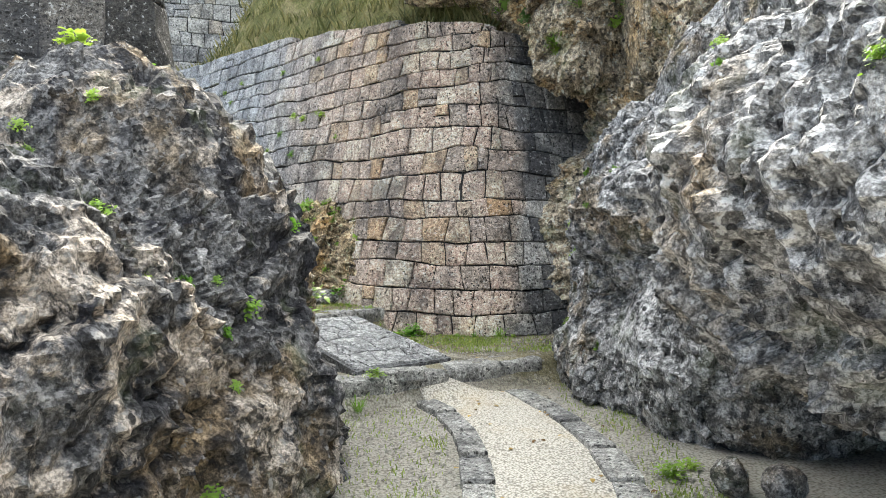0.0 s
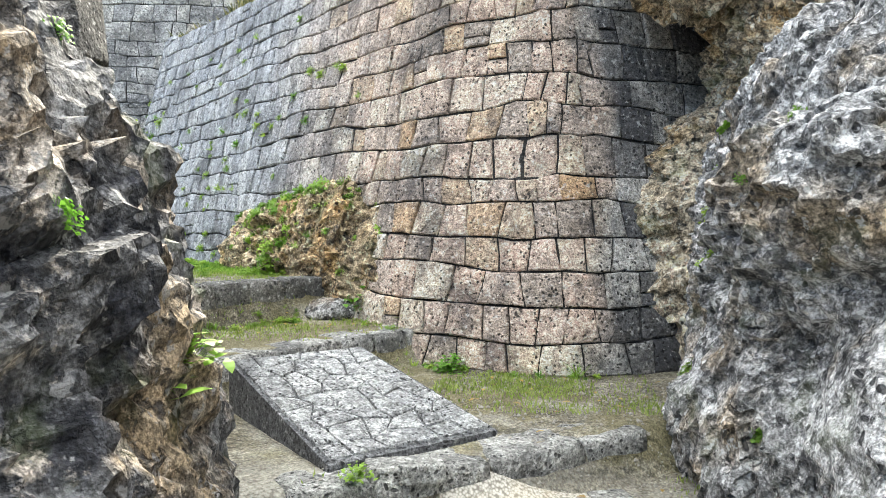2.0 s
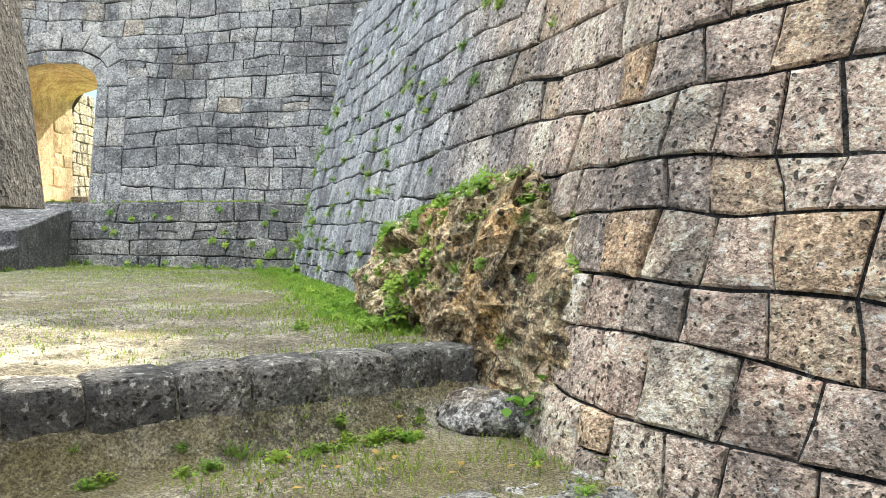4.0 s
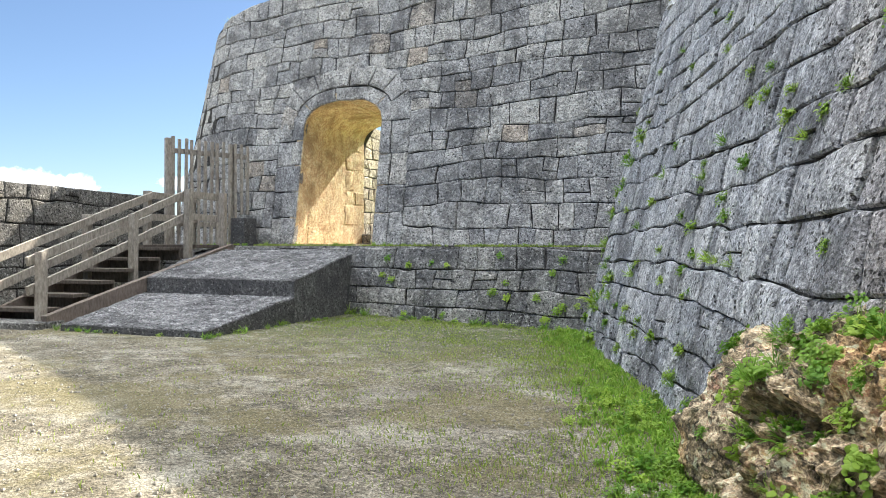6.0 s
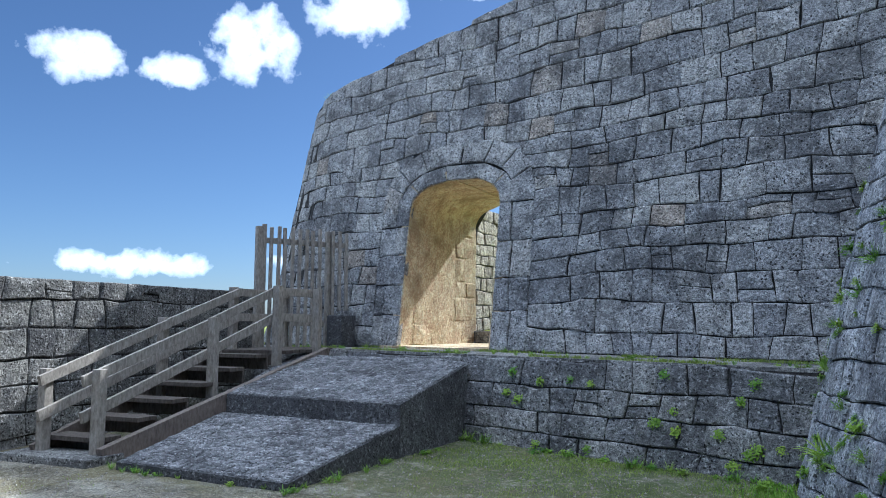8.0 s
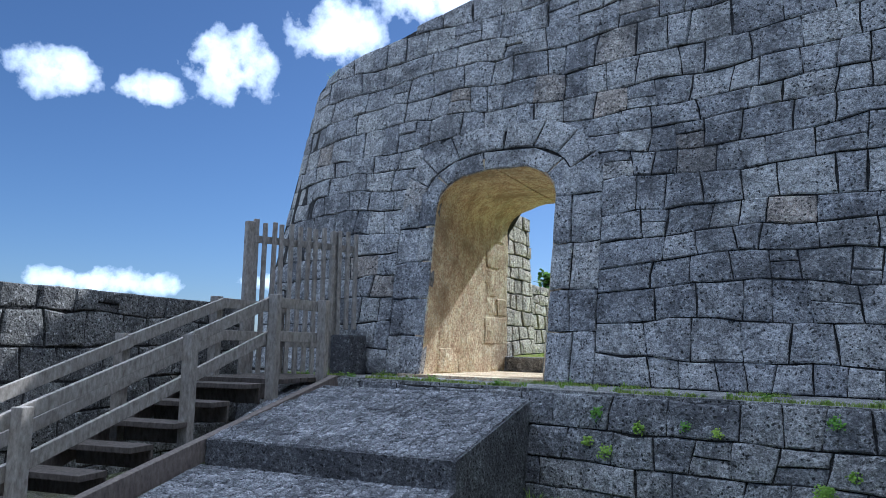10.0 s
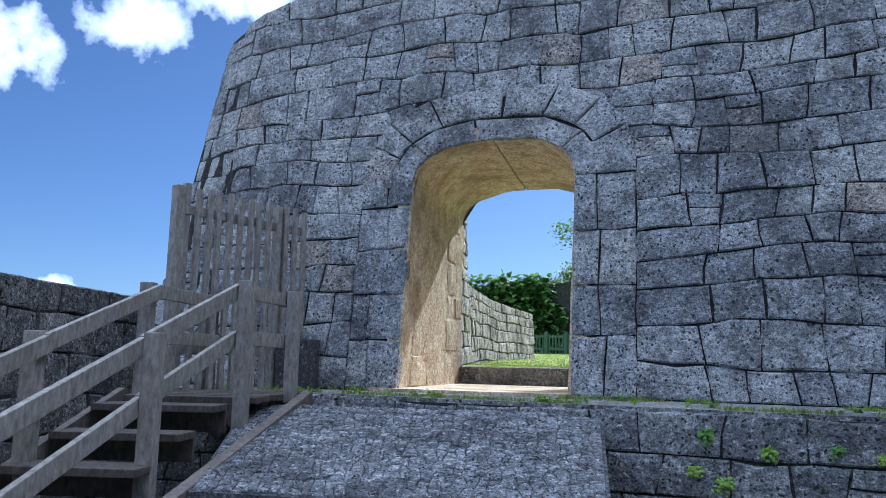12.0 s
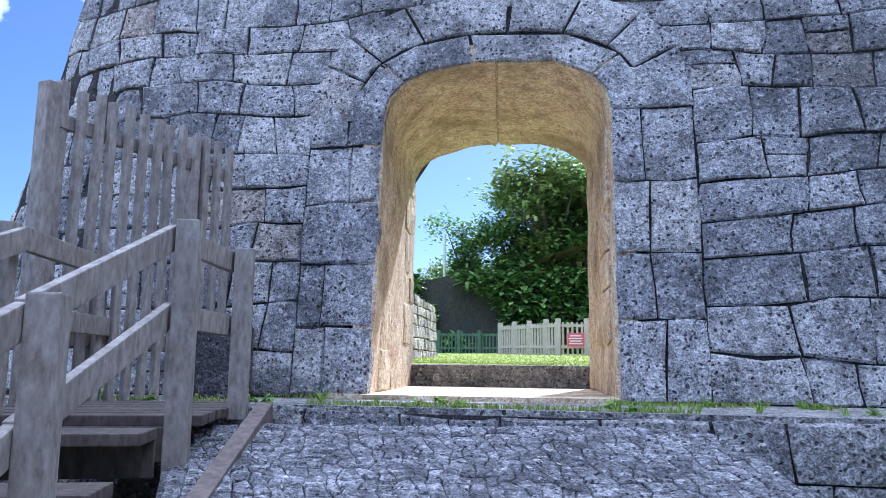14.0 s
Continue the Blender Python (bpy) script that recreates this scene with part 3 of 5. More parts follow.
STEP1 = ((-0.75, 5.72), (0.90, 6.92))
STEP2 = ((-1.75, 7.10), (-0.40, 9.20))
STEP3 = ((-2.75, 7.80), (-1.62, 9.60))
LOW_A, LOW_B = (-10.6, 5.9), (-15.6, 13.9)


def ground_z(x, y):
    z = 0.03 + 0.018 * max(min(y - 4.0, 2.0), -6.0)
    if y > 3.0:
        z += 0.24 * smooth(side((x, y), *STEP1), 0.10)
        z += 0.28 * smooth(side((x, y), *STEP2), 0.10)
        z += 0.34 * smooth(side((x, y), *STEP3), 0.10)
    z += 0.012 * nz(x, y, 0, 1.1) + 0.006 * nz(x, y, 3, 5.0)
    inner = y - (16.9 + 0.255 * (x + 13.5))
    z += (1.27 + 0.02 * min(max(inner, 0.0), 30.0)) * smooth(inner - 1.2, 0.3) * (1 if inner < 80 else 0.4)
    out = side((x, y), LOW_A, LOW_B)
    if out > 0.6:
        z -= min(0.5 * (out - 0.6), 7.0) * smooth(15.0 - y, 4.0)
    if y < -6:
        z -= min((-6 - y) * 0.2, 8.0)
    return z


def axis(lo, hi, fine, step):
    mid = list(np.arange(lo, hi, fine))
    far = [step * 1.45 ** k for k in range(17)]
    return [lo - f for f in reversed(far)] + mid + [hi + f for f in far]


gx, gy = axis(-17.0, 3.5, 0.1, 0.6), axis(-2.0, 19.0, 0.1, 0.6)
gv = [(x, y, ground_z(x, y)) for y in gy for x in gx]
gf = [(j * len(gx) + i, j * len(gx) + i + 1, (j + 1) * len(gx) + i + 1, (j + 1) * len(gx) + i) for j in range(len(gy) - 1) for i in range(len(gx) - 1)]
ground = tagged(part("ground", (gv, gf), M_GROUND, smooth=True), "trodden earth court with pale gravel and thin moss", "ground", kind="structure")

# the tower wall, its foot on the ledge
TOWER = Face([(-16.6, 18.6), (-17.5, 17.1), (-17.85, 15.7), (-17.3, 14.72), (-16.1, 14.68), (-13.5, 15.36), (-10.0, 16.33), (-7.0, 17.03), (-4.0, 17.7), (-1.0, 18.3)], 1.97, lambda s: 0.13 + 0.15 * smooth(4.8 - s, 1.6))
JAMB_L, JAMB_R = Vector((-13.50, 15.36)), Vector((-11.78, 15.85))


def nearest_s(face, p):
    return min(np.linspace(0, face.length, 4000), key=lambda s: (face.at(s, face.z0).xy - p).length)


GS_L, GS_R = nearest_s(TOWER, JAMB_L), nearest_s(TOWER, JAMB_R)
GS_C, GATE_HALF = (GS_L + GS_R) / 2, (GS_R - GS_L) / 2
SPRING, RISE = 4.14, 0.48


def arch_z(u, half, rise):
    u = min(abs(u) / half, 1.0)
    return SPRING + rise * (1 - u ** 2.7) ** (1 / 2.5)


def tower_top(s):
    x = TOWER.at(s, 7.0).x
    return float(np.interp(x, (-16.5, -14.0, -12.0, -9.0, -7.0, -5.5, -3.0), (6.6, 7.1, 7.45, 8.4, 9.2, 9.9, 10.3))) + 0.03 * nz(s, 0, 0, 1.5)


RING_IN, RING_OUT = 0.25, 0.52


def tower_cut(z):
    if z < SPRING:
        return GS_L - 0.60, GS_R + 0.60
    h = z - SPRING
    if h > RISE + RING_OUT - 0.13:
        return None
    half = (GATE_HALF + RING_OUT - 0.07) * (1 - min(h / (RISE + RING_OUT), 1.0) ** 2.5) ** (1 / 2.7)
    return GS_C - max(half, 0.02), GS_C + max(half, 0.02)


rnd = random.Random(11)
tower = core("wall_tower", TOWER, lambda s: tower_top(s) - 0.06, lambda s: 2.2 if s > GS_L - 1.0 else 1.1, M_JOINT, "tall battered grey limestone castle wall with an arched gateway", (GS_L - 0.22, GS_R + 0.22, lambda s: arch_z(s - GS_C, GATE_HALF + 0.22, RISE + 0.16)), zfoot=0.8)
lay(tower, "stone", lay_courses(TOWER, tower_top, (0.25, 0.38), (0.24, 0.54), rnd, tower_cut, wave=0.10, gap=0.004, split=0.07), M_TOWER, (GS_C + 1.2, 3.4))
for a, b in ((GS_L - 0.60, GS_L), (GS_R, GS_R + 0.60)):
    lay(tower, "quoin", lay_courses(TOWER, lambda s: SPRING + 0.36, (0.48, 0.60), (0.26, 0.55), rnd, None, a, b, wave=0.03, gap=0.003), M_TOWER, (GS_C, 3.0))


def ring_blocks(face, inner, outer, n, rnd):
    """Voussoirs between two arch lines."""
    def pt(off, f):
        half, rise = GATE_HALF + off, RISE + off
        a = math.pi * (1 - f)
        c, s = math.cos(a), math.sin(a)
        u = half * math.copysign(abs(c) ** (2 / 2.7), c)
        return GS_C + u, SPRING + rise * abs(s) ** (2 / 2.5)
    cuts = [0.0] + [(k + rnd.uniform(-0.2, 0.2)) / n for k in range(1, n)] + [1.0]
    for f0, f1 in zip(cuts, cuts[1:]):
        e = 0.002
        f0, f1 = f0 + e, f1 - e
        fm = (f0 + f1) / 2
        i, o = inner + 0.004, outer - 0.006
        m = (i + o) / 2
        ring = [pt(i, f0), pt(i, fm), pt(i, f1), pt(m, f1), pt(o, f1), pt(o, fm), pt(o, f0), pt(m, f0)]
        ring.reverse()
        yield ring[0][0], ring[0][1], *stone_poly(face, ring, rnd.uniform(0.010, 0.016), rnd)


lay(tower, "voussoir", list(ring_blocks(TOWER, 0.0, RING_IN, 4, rnd)) + list(ring_blocks(TOWER, RING_IN, RING_OUT + 0.09, 8, rnd)), M_TOWER, (GS_C, 4))

# the passage through the tower
IN_L, IN_R = Vector((-14.32, 17.58)), Vector((-12.52, 17.95))


def passage():
    """Jambs and vault, swept from the front arch to the back, with real thickness."""
    prof = [(-1.0, z) for z in np.linspace(1.9, SPRING, 14)]
    for a in np.linspace(math.pi, 0, 25)[1:-1]:
        c, s = math.cos(a), math.sin(a)
        prof.append((math.copysign(abs(c) ** (2 / 2.7), c), SPRING + RISE * abs(s) ** (2 / 2.5)))
    k = min(range(len(prof)), key=lambda i: abs(prof[i][0]) + (0 if prof[i][1] > SPRING else 9))
    crown = prof[k][1]
    prof[k:k + 1] = [(-0.014, crown), (-0.010, crown + 0.022), (0.010, crown + 0.022), (0.014, crown)]
    prof += [(1.0, z) for z in np.linspace(SPRING, 1.9, 14)]
    verts, faces, rows = [], [], 15
    n = len(prof)
    for shell in (0, 1):
        for r in range(rows):
            f = r / (rows - 1)
            for u, z in prof:
                d = -0.02 - 2.25 * f
                lean = 0.13 * (z - 1.97) * (1 - f)
                a = JAMB_L.lerp(IN_L, f)
                b = JAMB_R.lerp(IN_R, f)
                q = a.lerp(b, (u + 1) / 2)
                q = q + Vector((-0.255, 0.967)) * (lean + 0.012)
                push = 0.025 * fbm(Vector((u * 1.5, z * 1.5, f * 4)), 4)
                zz = z + (0.0 if abs(u) > 0.999 else 0.02 * fbm(Vector((u * 3, f * 5, 9)), 3) - 0.10 * f)
                w = (b - a).normalized()
                g = (push - 0.014 + 0.16 * shell) * (1 if u > 0 else -1) * min(abs(u) * 4, 1)
                verts.append((q.x + w.x * g, q.y + w.y * g, zz + ((0.16 * shell - 0.012) if abs(u) < 0.999 else 0)))
    for shell in (0, 1):
        o = shell * n * rows
        for r in range(rows - 1):
            for k in range(n - 1):
                q = (o + r * n + k, o + r * n + k + 1, o + (r + 1) * n + k + 1, o + (r + 1) * n + k)
                faces.append(q if shell == 0 else q[::-1])
    m = n * rows
    for r in (0, rows - 1):
        for k in range(n - 1):
            q = (r * n + k, r * n + k + 1, m + r * n + k + 1, m + r * n + k)
            faces.append(q[::-1] if r == 0 else q)
    return verts, faces


tagged(part("gate_passage", passage(), M_WARMSTONE), "vaulted passage of warm ochre limestone through the gateway", "passage", kind="structure")


for a, b in ((JAMB_L + Vector((0.012, 0.003)), IN_L + Vector((0.012, 0.003))), (IN_R - Vector((0.012, 0.003)), JAMB_R - Vector((0.012, 0.003)))):
    cheek = Face([a, a.lerp(b, 0.5), b], 2.0, 0.0)
    left = a.x < -13.0
    owner = anchor("passage_cheek", a.x, a.y, 2.0, "coursed ochre limestone cheek of the gate passage", "wall", kind="structure")
    lay(owner, "stone", lay_courses(cheek, lambda s: SPRING - 0.02, (0.30, 0.44), (0.34, 0.66), random.Random(17), None, 0.42 if left else 0.02, cheek.length - (0.02 if left else 0.42), wave=0.05), M_WARMSTONE, (1.0, 3.0))


def floor_strip(pts, z, thick, mat, name, label):
    bm = bmesh.new()
    top = [bm.verts.new((x, y, z)) for x, y in pts]
    low = [bm.verts.new((x, y, z - thick)) for x, y in pts]
    bm.faces.new(top)
    bm.faces.new(low[::-1])
    for k in range(len(pts)):
        n = (k + 1) % len(pts)
        bm.faces.new((top[k], low[k], low[n], top[n]))
    bmesh.ops.recalc_face_normals(bm, faces=bm.faces[:])
    return tagged(part(name, bm, mat), label, "floor", kind="structure")


floor_strip([(-13.75, 15.2), (-11.75, 15.7), (-12.4, 18.02), (-14.5, 17.56)], 2.0, 0.3, M_WARMSTONE, "passage_floor", "pale worn stone floor of the gateway")
inner_step = tagged(part("inner_step", beam_bm((-14.75, 17.62, 2.10), (-12.2, 18.16, 2.10), 0.35, 0.24, 0.02), M_KERB), "low pale stone step behind the gateway", "step", kind="structure")

# the plinth under the tower and its ledge
PLINTH = Face([(-15.9, 13.65), (-13.8, 14.1), (-11.0, 14.66), (-8.2, 15.2), (-6.2, 15.62)], 0.82, 0.17)
plinth = core("wall_plinth", PLINTH, lambda s: 1.93, 0.5, M_JOINT, "low grey limestone plinth wall with ferns in its joints", zfoot=0.6)
lay(plinth, "stone", lay_courses(PLINTH, lambda s: 1.96, (0.25, 0.32), (0.28, 0.62), rnd, wave=0.06, gap=0.004, split=0.05), M_PLINTH, (5.0, 1.4))
ledge_pts = [PLINTH.at(s, 1.97, -0.05) for s in np.linspace(0, PLINTH.length, 16)]
back_pts = [(-6.4, 17.2), (-10.0, 16.35), (-13.5, 15.5), (-15.9, 14.9)]
floor_strip([(p.x, p.y) for p in ledge_pts] + back_pts, 1.965, 0.3, M_KERB, "ledge", "worn stone ledge with grass along the castle wall")

# the long curved wall
CURVE = Face([(-6.5, 18.6), (-7.05, 16.9), (-7.2, 15.75), (-6.85, 14.95), (-5.9, 13.95), (-4.7, 12.75), (-3.6, 11.55), (-2.75, 10.62), (-2.05, 10.0), (-1.5, 9.46), (-1.15, 9.06), (-0.8, 8.78), (-0.2, 8.52), (0.5, 8.3), (1.3, 8.55), (2.2, 9.1)], 0.3, 0.24)


def curve_top(s):
    p = CURVE.at(s, 0.3)
    return 3.75 + 0.72 * smooth(-1.0 - p.x, 4.0) + 0.22 * smooth(-5.0 - p.x, 3.0) + 0.05 * nz(s, 2, 0, 1.2)


curved = core("wall_curved", CURVE, lambda s: curve_top(s) - 0.05, 0.8, M_JOINT, "long curved battered limestone wall, grey and pinkish, tufted with ferns", zfoot=0.0)
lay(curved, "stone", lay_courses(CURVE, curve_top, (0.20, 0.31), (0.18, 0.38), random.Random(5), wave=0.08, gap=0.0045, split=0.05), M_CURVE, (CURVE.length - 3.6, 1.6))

# the parapet beside the stairs
LOWWALL = Face([LOW_A, (-12.0, 8.14), (-13.2, 10.06), (-14.4, 11.98), LOW_B], 0.75, 0.03)
parapet = core("wall_parapet", LOWWALL, lambda s: 2.82, 0.6, M_JOINT, "waist-high parapet of pale limestone blocks half in shadow", zfoot=-6.0)
lay(parapet, "stone", lay_courses(LOWWALL, lambda s: 2.88, (0.26, 0.36), (0.30, 0.58), random.Random(8), wave=0.08, split=0.08), M_PALE, (6.5, 1.8))


# ---- ramp slabs ----
RO, RA, RB = Vector((-9.35, 11.66)), Vector((-0.453, 0.891)), Vector((-0.891, -0.453))


def rp(a, b, z):
    q = RO + RA * a + RB * b
    return (q.x, q.y, z)


def ramp_slab(name, a0, a1, b0, b1, z0, z1, foot, label):
    """A sloping slab with an uneven, slightly stepped face and square sides."""
    bm = bmesh.new()
    na, nb = 70, 80
    grid = []
    for i in range(na + 1):
        row = []
        for k in range(nb + 1):
            a = a0 + (a1 - a0) * i / na
            bw = b0[0] + (b0[1] - b0[0]) * i / na
            be = b1[0] + (b1[1] - b1[0]) * i / na
            b = bw + (be - bw) * k / nb
            z = z0 + (z1 - z0) * i / na
            e = 0.0 if i in (0, na) or k in (0, nb) else 1.0
            z += e * (0.016 * fbm(Vector((a * 9, b * 9, 2)), 4) + 0.012 * fbm(Vector((a * 2.5, b * 2.5, 6)), 3))
            row.append(bm.verts.new(rp(a, b, z)))
        grid.append(row)
    for i in range(na):
        for k in range(nb):
            bm.faces.new((grid[i][k], grid[i][k + 1], grid[i + 1][k + 1], grid[i + 1][k]))
    edge = [grid[0][k] for k in range(nb + 1)] + [grid[i][nb] for i in range(1, na + 1)] + [grid[na][k] for k in range(nb - 1, -1, -1)] + [grid[i][0] for i in range(na - 1, 0, -1)]
    low = [bm.verts.new((v.co.x, v.co.y, foot)) for v in edge]
    for k in range(len(edge)):
        n = (k + 1) % len(edge)
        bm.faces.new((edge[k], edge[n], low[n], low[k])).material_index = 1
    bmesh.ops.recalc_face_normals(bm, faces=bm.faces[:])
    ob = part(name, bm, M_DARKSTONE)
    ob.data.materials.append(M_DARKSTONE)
    return tagged(ob, label, "ramp")


ramp_slab("stone_ramp", 0.0, 1.9, (0.0, 0.0), (2.1, 2.5), 1.0, 1.27, 0.7, "lower grey paved stone slab of the ramp to the gate")
ramp_slab("stone_ramp", 1.86, 3.75, (0.0, 0.0), (2.44, 2.95), 1.49, 1.88, 0.7, "upper grey paved stone slab of the ramp to the gate")

# ---- wooden stairs with handrails ----
SO, SA, SB = Vector((-11.75, 10.62)), Vector((-0.548, 0.837)), Vector((-0.837, -0.548))


def sp(a, b, z):
    q = SO + SA * a + SB * b
    return (q.x, q.y, z)


def post_bm(a, b, z0, z1, w=0.11):
    q = sp(a, b, 0)
    m = Matrix.Translation((q[0], q[1], z0)) @ Matrix.Rotation(math.atan2(SA.y, SA.x), 4, "Z")
    return box_bm(w, w, z1 - z0, m, 0.008)


def wooden_stairs():
    st = anchor("wooden_stairs", *sp(0, 0.4, 0.9), "weathered grey wooden stairs with dark treads and handrails on posts", "stairs")
    n = 6
    for k in range(n):
        a, z = 0.08 + 0.495 * k, 1.00 + 0.155 * (k + 1)
        b0 = 0.02 - 0.065 * a
        part("tread", beam_bm(sp(a + 0.14, b0, z - 0.025), sp(a + 0.14, 0.76, z - 0.025), 0.30, 0.05), M_TREAD, st)
        part("riser", beam_bm(sp(a + 0.27, b0, z - 0.13), sp(a + 0.27, 0.76, z - 0.13), 0.03, 0.16), M_TREAD, st)
    for k in range(8):          # landing boards, their ends uneven
        a = 3.12 + 0.168 * k
        part("board", beam_bm(sp(a, -0.30 - 0.01 * k, 1.945 + 0.003 * (k % 3)), sp(a, 0.80 + 0.02 * (k % 2), 1.945 + 0.003 * (k % 3)), 0.16, 0.05), M_TREAD, st)
    part("fascia", beam_bm(sp(3.03, -0.20, 1.84), sp(3.03, 0.78, 1.84), 0.04, 0.16), M_TREAD, st)
    part("stringer", beam_bm(sp(-0.05, -0.12, 0.98), sp(3.80, -0.52, 1.90), 0.09, 0.20), M_STRINGER, st)
    part("stringer", beam_bm(sp(-0.05, 0.80, 0.97), sp(3.1, 0.80, 1.93), 0.06, 0.20), M_STRINGER, st)
    right = [(0.0, -0.02, 0.96, 1.87), (1.80, -0.03, 1.2, 2.42), (2.95, -0.21, 1.6, 2.87), (3.75, -0.37, 1.9, 2.86)]
    left = [(0.0, 0.72, 0.96, 1.86), (1.78, 0.74, 1.2, 2.42), (3.15, 0.68, 1.6, 2.87), (4.40, 0.62, 1.9, 2.87)]
    for line, o in ((right, 0.075), (left, -0.075)):
        for a, b, z0, z1 in line:
            part("post", post_bm(a, b, z0, z1, 0.105), M_WOOD, st)
        for (a0, b0, _, z0), (a1, b1, _, z1), run in zip(line, line[1:], (-0.15, 0.0, 0.0)):
            for dz in (-0.075, -0.44):
                k = run * (z1 - z0) / (a1 - a0)
                part("handrail", beam_bm(sp(a0 + run, b0 + o, z0 + dz + k), sp(a1 + 0.03, b1 + o, z1 + dz), 0.042, 0.115), M_WOOD, st)
    return st


wooden_stairs()
tagged(part("stair_footing", beam_bm(sp(-0.05, -0.2, 0.93), sp(-0.05, 1.0, 0.93), 0.5, 0.16, 0.02), M_KERB), "low concrete footing under the wooden stairs", "footing")
tagged(part("stone_block", box_bm(0.34, 0.34, 0.52, pose(-14.42, 14.86, 1.96, 0, 0, 18), 0.025), M_DARKSTONE), "dark squared stone block under the end of the picket screen", "block")


def picket_gate():
    """A screen of round-topped pickets nailed to two rails between stout posts."""
    a, b = Vector((-14.64, 13.50)), Vector((-14.66, 15.04))
    g = anchor("picket_gate", a.x, a.y, 1.95, "tall weathered grey wooden picket screen beside the wall", "fence")
    turn = Matrix.Rotation(math.atan2(b.y - a.y, b.x - a.x), 4, "Z")
    n, r = 12, random.Random(14)
    for k in range(1, n + 1):
        q = a.lerp(b, (k + 0.35) / (n + 0.35))
        foot = 2.55 + r.uniform(-0.03, 0.03) if k > n - 2 else 1.96
        top = 3.89 + r.uniform(-0.025, 0.02)
        bm = box_bm(0.055, 0.045, top - foot, Matrix.Translation((q.x + 0.05, q.y, foot)) @ turn @ Matrix.Rotation(r.uniform(-0.012, 0.012), 4, "Y"), 0.01)
        part("picket", bm, M_WOOD, g)
    for k, w in ((0.0, 0.10), (0.055, 0.06), (0.80, 0.09)):
        q = a.lerp(b, k)
        part("post", box_bm(w, w, (1.93 if w > 0.08 else 1.97), Matrix.Translation((q.x - 0.02, q.y, 1.95)) @ turn, 0.006), M_WOOD, g)
    for z in (2.35, 3.66):
        part("rail", beam_bm((a.x, a.y - 0.02, z), (b.x, b.y + 0.04, z), 0.04, 0.09), M_WOOD, g)
    return g


picket_gate()


# ---- steps of the lower path ----
def kerb_run(name, a, b, blocks, ztop, zfoot, depth, label, seed, mat=None):
    """A run of rough kerb blocks, each its own stone, along a line."""
    r = random.Random(seed)
    e = anchor(name, (a[0] + b[0]) / 2, (a[1] + b[1]) / 2, zfoot, label, "step")
    a, b = Vector(a), Vector(b)
    u = (b - a).normalized()
    nrm = Vector((-u.y, u.x))
    cuts = [0.0]
    while cuts[-1] < 1.0:
        cuts.append(cuts[-1] + r.uniform(0.7, 1.3) / blocks)
    cuts = [c / cuts[-1] for c in cuts]
    for c0, c1 in zip(cuts, cuts[1:]):
        p, q = a.lerp(b, c0), a.lerp(b, c1)
        l = (q - p).length - 0.012
        mid = (p + q) / 2 + nrm * depth / 2
        bm = bmesh.new()
        bmesh.ops.create_cube(bm, size=1.0)
        bmesh.ops.subdivide_edges(bm, edges=bm.edges[:], cuts=5, use_grid_fill=True)
        h = ztop - zfoot
        for v in bm.verts:
            x, y, z = v.co
            rx, ry, rz = x * l, y * depth, (z + 0.5) * h
            k = 0.02
            f = fbm(Vector((rx * 3 + mid.x * 7, ry * 3 + mid.y * 7, rz * 3)), 4)
            edge = sum(abs(c) > 0.45 for c in (x, y, z)) - 1
            s = 1 - 0.015 * max(edge, 0)
            v.co = Vector((rx * s + f * 0.012, ry * s + k * f * 0.8, rz * (1 - 0.02 * max(edge, 0)) + f * 0.012))
        bmesh.ops.transform(bm, matrix=Matrix.Translation((mid.x, mid.y, zfoot)) @ Matrix.Rotation(math.atan2(u.y, u.x), 4, "Z"), verts=bm.verts)
        for f in bm.faces:
            f.smooth = True
        part("block", bm, mat or M_KERB, e)
    return e


kerb_run("stone_step", STEP1[0], STEP1[1], 4, 0.31, -0.1, 0.34, "low step of worn pale limestone blocks across the path", 1)
kerb_run("stone_step", STEP2[0], STEP2[1], 5, 0.59, 0.1, 0.34, "second step of worn limestone blocks below the court", 2)
kerb_run("stone_step", STEP3[0], STEP3[1], 6, 0.95, 0.4, 0.30, "uneven edge of dark limestone blocks along the court", 3, M_KERB_D)


SLAB_C = [Vector((-0.66, 6.02, 0.31)), Vector((0.08, 6.70, 0.31)), Vector((-0.88, 7.75, 0.57)), Vector((-1.56, 7.12, 0.57))]


